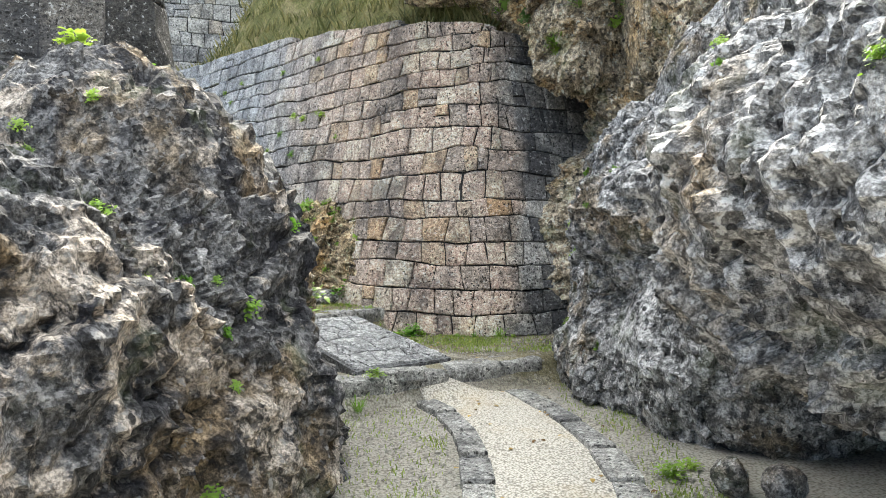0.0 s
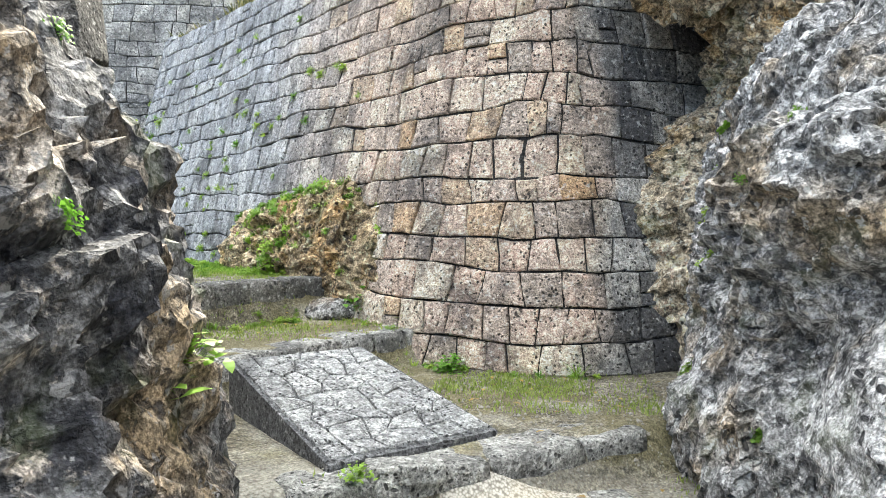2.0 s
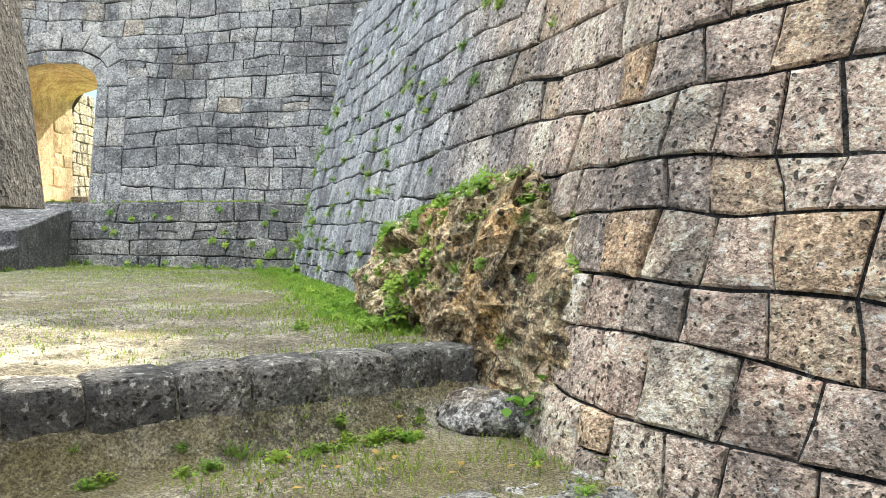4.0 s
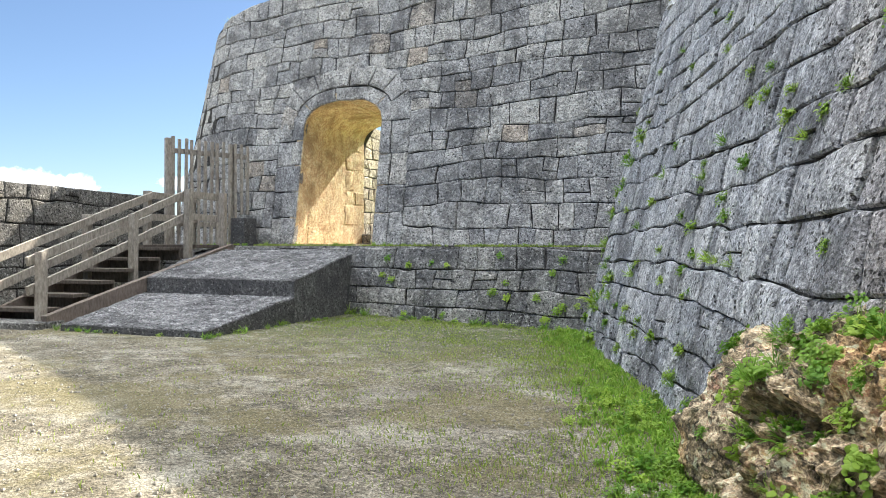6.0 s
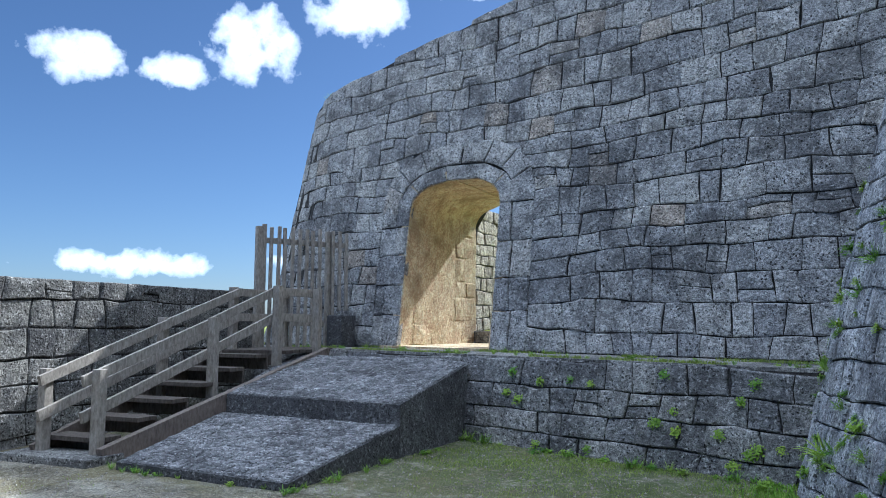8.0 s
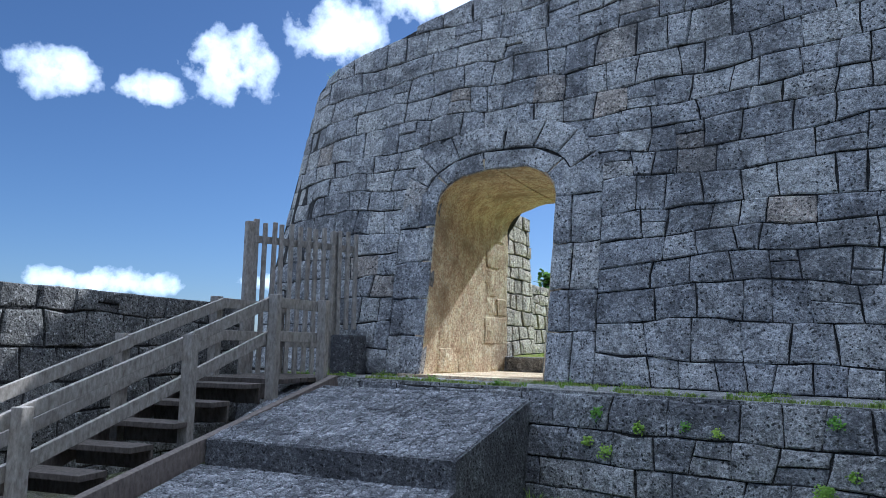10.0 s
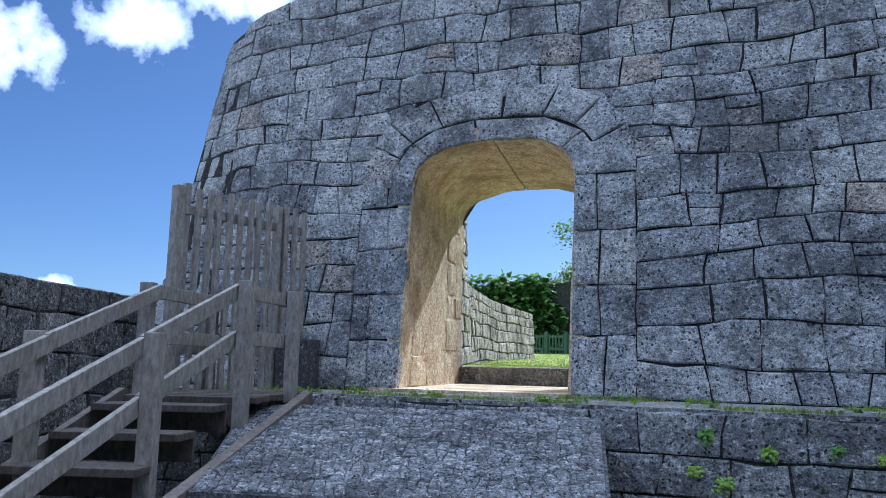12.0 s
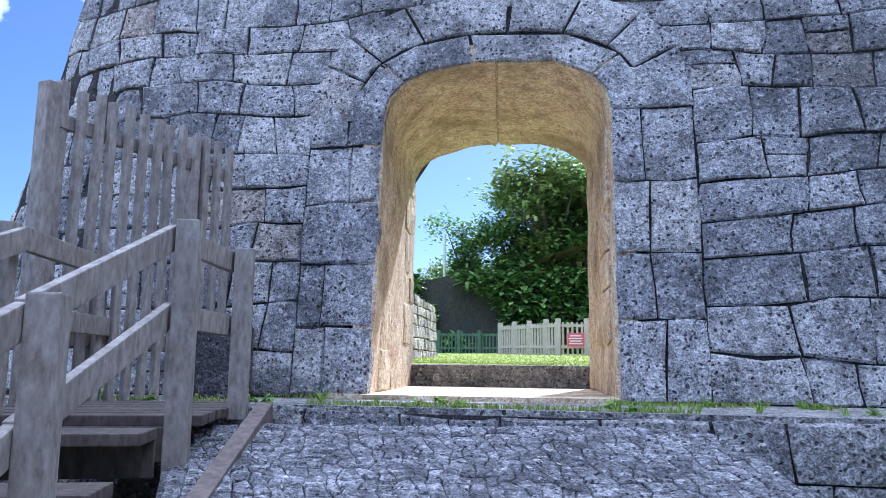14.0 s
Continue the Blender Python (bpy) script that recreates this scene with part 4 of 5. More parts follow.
def small_ramp():
    """The sloping paved slab that bridges the two lower steps."""
    c = SLAB_C
    bm = bmesh.new()
    n = 64
    grid = []
    for i in range(n + 1):
        row = []
        for k in range(n + 1):
            p = c[0].lerp(c[1], k / n).lerp(c[3].lerp(c[2], k / n), i / n)
            inner = 0 if i in (0, n) or k in (0, n) else 1
            p = p + Vector((0, 0, 0.03 + inner * (0.010 * fbm(Vector((p.x * 7, p.y * 7, 0)), 4) + 0.010 * fbm(Vector((p.x * 2.5, p.y * 2.5, 3)), 3))))
            row.append(bm.verts.new(p))
        grid.append(row)
    for i in range(n):
        for k in range(n):
            bm.faces.new((grid[i][k], grid[i][k + 1], grid[i + 1][k + 1], grid[i + 1][k]))
    edge = grid[0][:] + [grid[i][n] for i in range(1, n + 1)] + [grid[n][k] for k in range(n - 1, -1, -1)] + [grid[i][0] for i in range(n - 1, 0, -1)]
    low = [bm.verts.new((v.co.x, v.co.y, 0.2)) for v in edge]
    for k in range(len(edge)):
        q = (k + 1) % len(edge)
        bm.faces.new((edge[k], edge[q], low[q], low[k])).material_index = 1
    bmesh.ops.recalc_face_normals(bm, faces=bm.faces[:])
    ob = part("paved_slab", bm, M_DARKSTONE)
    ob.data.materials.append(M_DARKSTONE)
    return tagged(ob, "sloping slab of crazed grey paving between two steps", "ramp")


small_ramp()


# ---- rocks ----
def rock(name, center, lobes, material, label, seed, detail=6, rough=0.12, freq=1.6, category="rock", ledge=0.06):
    """A rock as the swollen union of a few lobes seen from its centre, weathered by noise. Lobes: offset and radii."""
    bm = bmesh.new()
    bmesh.ops.create_icosphere(bm, subdivisions=detail, radius=1.0)
    c = Vector(center)
    off = Vector((seed * 3.1, seed * 1.7, seed * 0.9))
    for v in bm.verts:
        d = v.co.normalized()
        best = 0.05
        for (ox, oy, oz), (rx, ry, rz) in lobes:
            o = Vector((ox / rx, oy / ry, oz / rz))
            w = Vector((d.x / rx, d.y / ry, d.z / rz))
            a, b, k = w.dot(w), -w.dot(o), o.dot(o) - 1
            disc = b * b - a * k
            if disc > 0:
                t = (-b + math.sqrt(disc)) / a
                best = max(best, t)
        p = d * best
        q = p + c
        f = fbm(q * freq + off, 6, 0.64)
        crag = noise.voronoi(q * 3.4 + off)[0][0] - 0.35 + 0.35 * (noise.voronoi(q * 9.0 + off)[0][0] - 0.35)
        ridge = 1 - abs(noise.noise(q * freq * 1.7 + off * 2)) * 2
        r1 = 1 - 2 * abs(noise.noise(q * 5.2 + off))
        r2 = 1 - 2 * abs(noise.noise(q * 12.5 - off))
        sharp = r1 * abs(r1) * 0.32 + r2 * abs(r2) * 0.17
        h = q.z * 1.9 + q.x * 0.5 - q.y * 0.45 + 1.3 * noise.noise(q * 0.7 + off) + 0.35 * noise.noise(q * 2.9 + off)
        saw = h - math.floor(h)
        saw = min(saw / 0.78, (1 - saw) / 0.22)
        h2 = q.z * 5.5 - q.x * 1.1 + q.y * 0.9 + 1.6 * noise.noise(q * 1.6 - off)
        saw2 = h2 - math.floor(h2)
        saw2 = min(saw2 / 0.75, (1 - saw2) / 0.25)
        # broken faces: each cell of the rock is a plane of its own lean and height
        broken = 0.0
        for scale, amp in ((1.2, 0.7), (2.7, 0.5), (6.5, 0.30), (15.0, 0.18), (34.0, 0.09)):
            u = q * scale + off + noise.noise_vector(q * scale * 0.8) * 0.35
            cell = noise.voronoi(u)[1][0]
            lean = noise.cell_vector(cell * 3.7) - Vector((0.5, 0.5, 0.5))
            broken += amp * (0.7 * noise.cell(cell * 5.3 + off) - 0.35 + 1.1 * lean.dot(u - cell))
        v.co = q + d * (rough * 1.15 * broken + 0.42 * rough * (f + 0.45 * ridge * abs(ridge)) + rough * (0.4 * crag + 0.7 * sharp) + ledge * (saw - 0.5) + 0.35 * ledge * (saw2 - 0.5))
    return tagged(part(name, bm, material), label, category)


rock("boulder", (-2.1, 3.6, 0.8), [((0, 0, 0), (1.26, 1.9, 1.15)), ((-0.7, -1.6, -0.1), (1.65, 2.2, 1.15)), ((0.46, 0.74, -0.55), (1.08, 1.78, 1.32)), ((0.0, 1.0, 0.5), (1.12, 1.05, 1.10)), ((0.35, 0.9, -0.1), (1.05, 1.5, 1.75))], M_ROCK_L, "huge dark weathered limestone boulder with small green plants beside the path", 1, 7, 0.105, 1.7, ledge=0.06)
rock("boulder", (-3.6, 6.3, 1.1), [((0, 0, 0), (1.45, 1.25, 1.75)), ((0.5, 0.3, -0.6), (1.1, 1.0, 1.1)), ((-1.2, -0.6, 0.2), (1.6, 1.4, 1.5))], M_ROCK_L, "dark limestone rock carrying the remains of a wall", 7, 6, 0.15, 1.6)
rock("boulder", (2.35, 2.8, 1.55), [((0, 0, 0), (1.55, 1.8, 0.95)), ((0.5, -1.5, 0.2), (1.75, 2.0, 1.3)), ((0.5, 0.5, 0.9), (1.45, 1.9, 1.1)), ((1.0, 0.3, -0.6), (1.3, 1.7, 1.1)), ((0.7, 0.2, 1.9), (1.3, 2.2, 1.2))], M_ROCK_R, "overhanging pale grey limestone boulder with moss and ferns", 2, 7, 0.10, 1.7, ledge=0.05)
rock("boulder", (2.25, 6.8, 1.2), [((0, 0, 0), (1.12, 1.6, 1.5)), ((-0.1, -0.6, 0.3), (1.12, 0.9, 0.60)), ((0.2, 0.7, -0.5), (1.18, 1.5, 1.1)), ((0.6, -0.6, 0.8), (1.2, 1.6, 1.4)), ((0.1, -1.1, -0.7), (1.1, 1.2, 0.9)), ((-0.05, -0.1, -0.8), (1.18, 1.6, 1.0))], M_ROCK_R, "grey limestone rock column closing the path beside the wall", 3, 7, 0.10, 1.8, ledge=0.04)
rock("cliff_overhang", (2.1, 9.5, 4.9), [((0, 0, 0), (1.9, 1.6, 1.4)), ((-0.55, -0.8, -1.0), (0.62, 0.6, 0.95)), ((-1.9, 0.2, 0.3), (1.3, 0.9, 0.95)), ((1.0, -1.2, 0.4), (1.8, 1.6, 1.7)), ((0.9, -1.5, -1.4), (1.1, 1.4, 1.3))], M_CLIFF, "ochre limestone cliff overhanging the top of the wall", 4, 7, 0.18, 1.9)
rock("rock_outcrop", (-2.08, 10.72, 1.1), [((0, 0, 0), (0.72, 0.75, 0.72)), ((-0.55, 0.52, -0.1), (0.62, 0.64, 0.62)), ((0.45, -0.5, -0.1), (0.60, 0.55, 0.85)), ((0.74, -0.80, -0.1), (0.50, 0.48, 0.90)), ((1.05, -1.10, -0.3), (0.38, 0.36, 0.85))], M_OUTCROP, "mossy ochre rock outcrop overgrown with ferns at the wall's foot", 5, 7, 0.11, 2.6, ledge=0.05)
rock("loose_rock", (-1.5, 9.45, 0.64), [((0, 0, 0), (0.31, 0.24, 0.15))], M_ROCK_R, "flat pitted grey rock lying on the upper step", 6, 5, 0.025, 6.0, ledge=0.02)
rock("stone", (1.55, 4.15, 0.1), [((0, 0, 0), (0.10, 0.10, 0.11))], M_ROCK_R, "small rounded stone lying under the overhang", 8, 4, 0.015, 6.0, "stone", 0.01)
rock("stone", (1.78, 4.05, 0.1), [((0, 0, 0), (0.13, 0.11, 0.12))], M_ROCK_R, "small rounded stone lying under the overhang", 9, 4, 0.015, 6.0, "stone", 0.01)
rock("cliff", (3.6, 9.0, 2.4), [((0, 0, 0), (2.0, 1.7, 2.9)), ((0.2, -1.6, 0.4), (1.9, 1.8, 2.4)), ((-1.3, 0.1, -1.2), (1.35, 0.75, 1.5))], M_CLIFF, "ochre limestone cliff face behind the rocks", 12, 7, 0.2, 1.7)
rock("cliff", (5.2, 4.2, 2.0), [((0, 0, 0), (2.2, 4.5, 3.6)), ((0.2, -4.0, 0), (2.4, 4.0, 3.8))], M_CLIFF, "grey-brown limestone cliff beside the path", 13, 6, 0.3, 1.0)

# ---- the old wall on the dark rock ----
PIER = Face([(-6.5, 5.6), (-4.5, 6.2), (-2.75, 6.75), (-2.45, 7.05), (-2.5, 7.5), (-2.75, 7.9)], 2.45, 0.12)
pier = core("wall_remains", PIER, lambda s: 5.1, 0.5, M_JOINT, "remains of a wall of large dark limestone blocks on the rock", zfoot=1.6)
lay(pier, "stone", lay_courses(PIER, lambda s: 5.2, (0.45, 0.62), (0.55, 0.95), random.Random(3), wave=0.06), stone_material("old_wall_limestone", [(0.0, (0.06, 0.057, 0.052)), (0.6, (0.11, 0.104, 0.095)), (1.0, (0.18, 0.165, 0.145))]), (4.0, 3.0))


# ---- hillside behind the curved wall ----
def hillside():
    rows, cols = 46, 110
    vs, fs = [], []
    for i in range(rows):
        d = 0.35 + (i / (rows - 1)) ** 1.5 * 22.0
        for k in range(cols):
            s = CURVE.length * (0.02 + 0.98 * k / (cols - 1))
            t = curve_top(s)
            p = CURVE.at(s, t, -d * (1.0 if d < 2 else 0.5) - (0 if d < 2 else 1.0))
            q = Vector((p.x + max(d - 2, 0) * 0.15, p.y + max(d - 2, 0) * 0.55, t))
            # rear rise is out of view, kept high so its shadow reaches the court
            z = t - 0.12 + min(2.6 * max(d - 0.35, 0), 4.4 + 0.45 * d) * max(smooth(CURVE.at(s, 0.3).x + 5.5, 0.9), smooth(d - 5.0, 2.5))
            z += 0.35 * fbm(Vector((q.x * 0.7, q.y * 0.7, 4)), 5) * min(d - 0.3, 1.5)
            vs.append((q.x, q.y, z))
    for i in range(rows - 1):
        for k in range(cols - 1):
            o = i * cols + k
            fs.append((o, o + 1, o + cols + 1, o + cols))
    return vs, fs


def hill_material():
    m, nt, b = mat_base("grassy_bank", 0.97)
    p = n_coords(nt)
    mid = n_noise(nt, p, 2.5, 6.0, 0.7)
    c = n_ramp(nt, mid, [(0.3, (0.05, 0.06, 0.02)), (0.5, (0.15, 0.15, 0.055)), (0.7, (0.30, 0.25, 0.14))])
    c = n_mix(nt, 0.7, c, n_ramp(nt, n_noise(nt, p, 30.0, 5.0, 0.8), [(0.36, g3(0.12)), (0.64, g3(0.88))]), "OVERLAY")
    nt.links.new(c, b.inputs["Base Color"])
    n_bump(nt, b, mid, 1.0, 0.1)
    return m


HILL = hillside()
tagged(part("hillside", HILL, hill_material(), smooth=True), "steep bank of dry grass and earth above the wall", "hillside", kind="structure")


# ---- gravel path with its edging ----
EDGE_L = [(-0.50, 6.05), (-0.22, 6.22), (0.02, 5.82), (0.17, 5.2), (0.22, 4.5), (0.2, 3.4), (0.1, 1.8), (-0.05, 0.0), (-0.3, -2.0), (-0.6, -5.0)]
EDGE_R = [(0.62, 6.55), (0.80, 6.0), (0.95, 5.3), (1.03, 4.6), (1.0, 3.8), (0.9, 2.6), (0.75, 1.2), (0.55, -0.5), (0.3, -2.5), (0.0, -5.0)]


def edging(line, name, seed):
    f = Face(line, 0.0, 0.0)
    r = random.Random(seed)
    e = anchor(name, line[0][0], line[0][1], 0.05, "curved row of pale grey edging stones along the gravel path", "kerb")
    s = 0.0
    while s < f.length - 0.2:
        w = r.uniform(0.38, 0.7)
        a, b, m = f.at(s + 0.006, 0), f.at(min(s + w, f.length) - 0.006, 0), f.at(s + w / 2, 0)
        z = ground_z(m.x, m.y)
        part("edging_stone", beam_bm((a.x, a.y, z + r.uniform(-0.01, 0.005)), (b.x, b.y, z + r.uniform(-0.01, 0.005)), r.uniform(0.16, 0.20), 0.09, 0.02), M_KERB, e)
        s += w


def gravel_strip():
    l, r = Face(EDGE_L[1:], 0, 0), Face(EDGE_R, 0, 0)
    vs, fs = [], []
    n, m = 90, 14
    for i in range(n + 1):
        a, b = l.at(l.length * i / n, 0), r.at(r.length * i / n, 0)
        for k in range(m + 1):
            q = a.lerp(b, k / m)
            vs.append((q.x, q.y, ground_z(q.x, q.y) + 0.012 + 0.012 * math.sin(math.pi * k / m)))
    for i in range(n):
        for k in range(m):
            o = i * (m + 1) + k
            fs.append((o, o + m + 1, o + m + 2, o + 1))
    return vs, fs


tagged(part("path", gravel_strip(), M_GRAVEL, smooth=True), "pale crushed-coral gravel path", "path", kind="structure")
edging(EDGE_L, "path_edging", 21)
edging(EDGE_R, "path_edging", 22)


# ---- inner court seen through the gate ----
INWALL = Face([(-17.9, 25.6), (-16.6, 22.0), (-15.15, 19.0)][::-1], 2.1, 0.05)
inwall = core("wall_inner", INWALL, lambda s: 3.42, 0.6, M_JOINT, "low sunlit wall of rough limestone in the inner court", zfoot=1.8)
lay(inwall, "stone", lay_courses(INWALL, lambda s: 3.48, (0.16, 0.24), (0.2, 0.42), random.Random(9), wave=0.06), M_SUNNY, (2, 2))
STUB = Face([(-14.40, 17.55), (-14.75, 18.3), (-15.12, 19.05)], 2.0, 0.06)
stub = core("wall_stub", STUB, lambda s: 4.62, 1.4, M_JOINT, "end of the thick castle wall behind the gateway", zfoot=1.7)
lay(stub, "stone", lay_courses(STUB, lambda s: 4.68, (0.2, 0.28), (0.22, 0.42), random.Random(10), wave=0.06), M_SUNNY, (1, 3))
FARWALL = Face([(-36.0, 40.0), (-29.0, 42.6), (-22.0, 44.2), (-12.0, 44.6), (2.0, 43.5)], 2.3, 0.1)
# tones near black, so the wall's colour carries the shadows behind the fence
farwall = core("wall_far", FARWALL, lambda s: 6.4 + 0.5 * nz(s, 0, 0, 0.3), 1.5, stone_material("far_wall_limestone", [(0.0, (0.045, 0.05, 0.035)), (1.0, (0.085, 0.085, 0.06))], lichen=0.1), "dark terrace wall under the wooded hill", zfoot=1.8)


def far_fence(name, a, b, z, h, n, mat, label):
    g = anchor(name, a[0], a[1], z, label, "fence")
    a, b = Vector(a), Vector(b)
    for k in range(n + 1):
        q = a.lerp(b, k / n)
        big = k % 6 == 0
        w = 0.14 if big else 0.055
        part("post" if big else "picket", box_bm(w, w, h + (0.12 if big else 0), Matrix.Translation((q.x, q.y, ground_z(q.x, q.y) - 0.03)), 0.0), mat, g)
    za, zb = ground_z(a.x, a.y), ground_z(b.x, b.y)
    for f in (0.25, 0.88):
        part("rail", beam_bm((a.x, a.y, za + h * f), (b.x, b.y, zb + h * f), 0.07, 0.09, 0.0), mat, g)
    return g


M_GREENFENCE = plain_material("green_painted_fence", (0.10, 0.17, 0.10))
far_fence("far_fence", (-27.6, 39.6), (-22.0, 41.6), 2.4, 0.9, 40, M_GREENFENCE, "dull green railing in front of the terrace wall")
M_FARWOOD = wood_material("bleached_fence_wood", (0.62, 0.56, 0.48), (0.40, 0.35, 0.29))
far_fence("picket_fence", (-20.7, 36.6), (-17.6, 33.6), 2.4, 1.05, 22, M_FARWOOD, "weathered wooden picket fence round the inner court")
far_fence("picket_fence", (-17.6, 33.6), (-14.8, 34.4), 2.4, 1.05, 20, M_FARWOOD, "weathered wooden picket fence carrying a red notice")


def notice():
    g = anchor("notice_board", -17.05, 33.5, 3.0, "small pink-red notice with pale unreadable lines on the fence", "sign")
    m = pose(-17.05, 33.62, 2.82, 0, 0, 14)
    part("panel", box_bm(0.52, 0.02, 0.42, m, 0.004), plain_material("pink_red_board", (0.62, 0.14, 0.18), 0.5, 0.08), g)
    w = plain_material("pale_print", (0.8, 0.75, 0.72), 0.6, 0.05)
    for k in range(4):
        part("text_line", box_bm(0.42 - 0.08 * (k % 2), 0.006, 0.035, m @ Matrix.Translation((0, -0.014, 0.07 + 0.08 * k)), 0.0), w, g)


notice()
tagged(part("lamp_pole", box_bm(0.10, 0.10, 2.6, pose(-26.5, 44.0, 6.0), 0.01), plain_material("white_pole", (0.75, 0.75, 0.73))), "thin white pole on the terrace", "pole")


# ---- plants ----
def leaf(vs, fs, base, way, length, width, droop, r, up=0.5, root=None):
    """A bent pointed leaf; with a root, its stalk runs there."""
    way = way.normalized()
    sidev = way.cross(Vector((0, 0, 1)))
    sidev = Vector((1, 0, 0)) if sidev.length < 1e-3 else sidev.normalized()
    n = len(vs)
    for f, w in ((0.0, 0.12), (0.35, 1.0), (0.7, 0.8)):
        c = base + way * (length * f) + Vector((0, 0, up * length * f - droop * length * f * f))
        vs.append(c - sidev * width * w * 0.5)
        vs.append(c + sidev * width * w * 0.5)
    vs.append(base + way * length + Vector((0, 0, up * length - droop * length)))
    fs += [(n, n + 1, n + 3, n + 2), (n + 2, n + 3, n + 5, n + 4), (n + 4, n + 5, n + 6)]
    if root is not None:
        fs.append((root, n, n + 1))


def rosette(seed, n=16, length=0.2, width=0.06, droop=0.5, up=0.6):
    r = random.Random(seed)
    vs, fs = [Vector((0, 0, -0.02))], []
    for _ in range(n):
        a = r.uniform(0, 6.283)
        tilt = r.uniform(0.3, 1.0)
        leaf(vs, fs, Vector((r.uniform(-0.03, 0.03), r.uniform(-0.03, 0.03), 0)), Vector((math.cos(a) * tilt, math.sin(a) * tilt, r.uniform(0.0, 0.6))), length * r.uniform(0.5, 1.2), width * r.uniform(0.7, 1.2), droop, r, up, 0)
    return vs, fs


def bushy(seed, n=60, radius=0.14, size=0.05):
    """A clump of many small round leaves on thin stalks from one root."""
    r = random.Random(seed)
    vs, fs = [Vector((0, 0, -0.02))], []
    for _ in range(n):
        a, e, q = r.uniform(0, 6.283), r.uniform(0.0, 1.4), radius * r.uniform(0.3, 1.0)
        p = Vector((math.cos(a) * math.cos(e) * q, math.sin(a) * math.cos(e) * q, math.sin(e) * q * 0.8))
        leaf(vs, fs, p, Vector((r.uniform(-1, 1), r.uniform(-1, 1), r.uniform(-0.3, 0.5))), size * r.uniform(0.6, 1.4), size * 0.8, 0.4, r, 0.2, 0)
    return vs, fs


PLANTS = [mesh_from("fern_leaves", *bushy(31, 90, 0.12, 0.045)), mesh_from("herb_leaves", *bushy(32, 48, 0.13, 0.07)), mesh_from("clump_leaves", *bushy(33, 110, 0.13, 0.032)), mesh_from("grassy_leaves", *rosette(34, 40, 0.16, 0.008, 0.5, 0.9)), mesh_from("clump_leaves", *bushy(35, 150, 0.2, 0.045))]
for k, me in enumerate(PLANTS):
    me.materials.append(M_LEAF if k != 4 else M_LEAF_D)
KINDS = [("fern", "small bright green fern growing from a joint"), ("weed", "broad-leaved green weed growing on the stone"), ("plant", "low clump of small round green leaves"), ("grass_tuft", "thin tuft of green grass"), ("plant", "dark green leafy clump at the wall's foot")]
plant_rnd = random.Random(77)


COUNT, MORE = {}, []          # plants past those that one could count grow together


def plant(kind, p, scale=1.0, out=None):
    """One plant at p; out: the way a wall faces, so that it hangs off it."""
    name, label = KINDS[kind]
    rot = Matrix.Rotation(plant_rnd.uniform(0, 6.28), 4, "Z")
    if out is not None:
        t = Vector((out.x, out.y, 0.9)).normalized()
        rot = t.to_track_quat("Z", "Y").to_matrix().to_4x4() @ rot
    m = Matrix.Translation(p) @ rot @ Matrix.Scale(scale * plant_rnd.uniform(0.8, 1.25), 4)
    COUNT[name] = COUNT.get(name, 0) + 1
    if COUNT[name] > 240:
        MORE.append((kind, m))
        return None
    ob = new(name, PLANTS[kind])
    ob.matrix_basis = m
    return tagged(ob, label, "plant", name + "s on the stonework")


def wall_plants(face, n, s0, s1, z0, z1, kinds, scale, seed):
    r = random.Random(seed)
    for _ in range(n):
        s, z = r.uniform(s0, s1), z0 + (z1 - z0) * r.random() ** 1.2
        a, b = face.at(s, z, 0.0), face.at(s, z, 1.0)
        plant(r.choice(kinds), a, scale, b - a)


CL = CURVE.length
wall_plants(CURVE, 70, 2.6, CL - 4.6, 0.95, 3.6, (0, 2, 2, 3), 0.5, 41)
wall_plants(CURVE, 60, 2.6, CL - 5.2, 0.95, 3.9, (0, 2, 2, 3), 0.42, 44)
wall_plants(CURVE, 14, 2.2, 6.0, 0.95, 3.4, (2, 0, 3), 0.9, 42)
wall_plants(PLINTH, 20, 5.6, PLINTH.length - 0.8, 0.95, 1.85, (0, 2, 2), 0.6, 43)
for k in range(46):
    s = plant_rnd.uniform(0.4, PLINTH.length - 0.8)
    p = PLINTH.at(s, 1.97, -plant_rnd.uniform(0.12, 1.0 if k % 2 else 0.3))
    if not (-13.4 < p.x < -12.0 and p.y > 15.0):
        plant(plant_rnd.choice((1, 2, 3, 3)), (p.x, p.y, 1.965), plant_rnd.uniform(0.22, 0.5))


def on_surface(obs, n, box, kinds, scale, seed, steep=-0.2, facing=(0, 0, 1)):
    """Plants dropped on a rock, at places picked from its own faces."""
    r = random.Random(seed)
    me = obs.data
    picks = [f for f in me.polygons if box[0] < f.center.x < box[1] and box[2] < f.center.y < box[3] and box[4] < f.center.z < box[5] and f.normal.z > steep and f.normal.dot(Vector(facing)) > -0.15]
    for f in r.sample(picks, min(n, len(picks))):
        plant(r.choice(kinds), f.center - f.normal * 0.01, scale * r.uniform(0.6, 1.3), f.normal)


ROCKS = [o for o in scene.objects if o.name.startswith(("boulder", "rock_outcrop", "cliff"))]
by_name = {o.name: o for o in ROCKS}
on_surface(by_name["boulder"], 18, (-1.8, -0.4, 2.0, 5.6, 0.3, 2.4), (2, 2, 0, 2), 0.42, 51)
on_surface(by_name["boulder.002"], 26, (0.6, 2.2, 1.4, 4.6, 0.8, 3.2), (2, 0, 3, 2), 0.45, 52)
on_surface(by_name["boulder.003"], 14, (0.9, 2.2, 5.2, 7.6, 0.4, 2.6), (2, 0, 2), 0.45, 53)
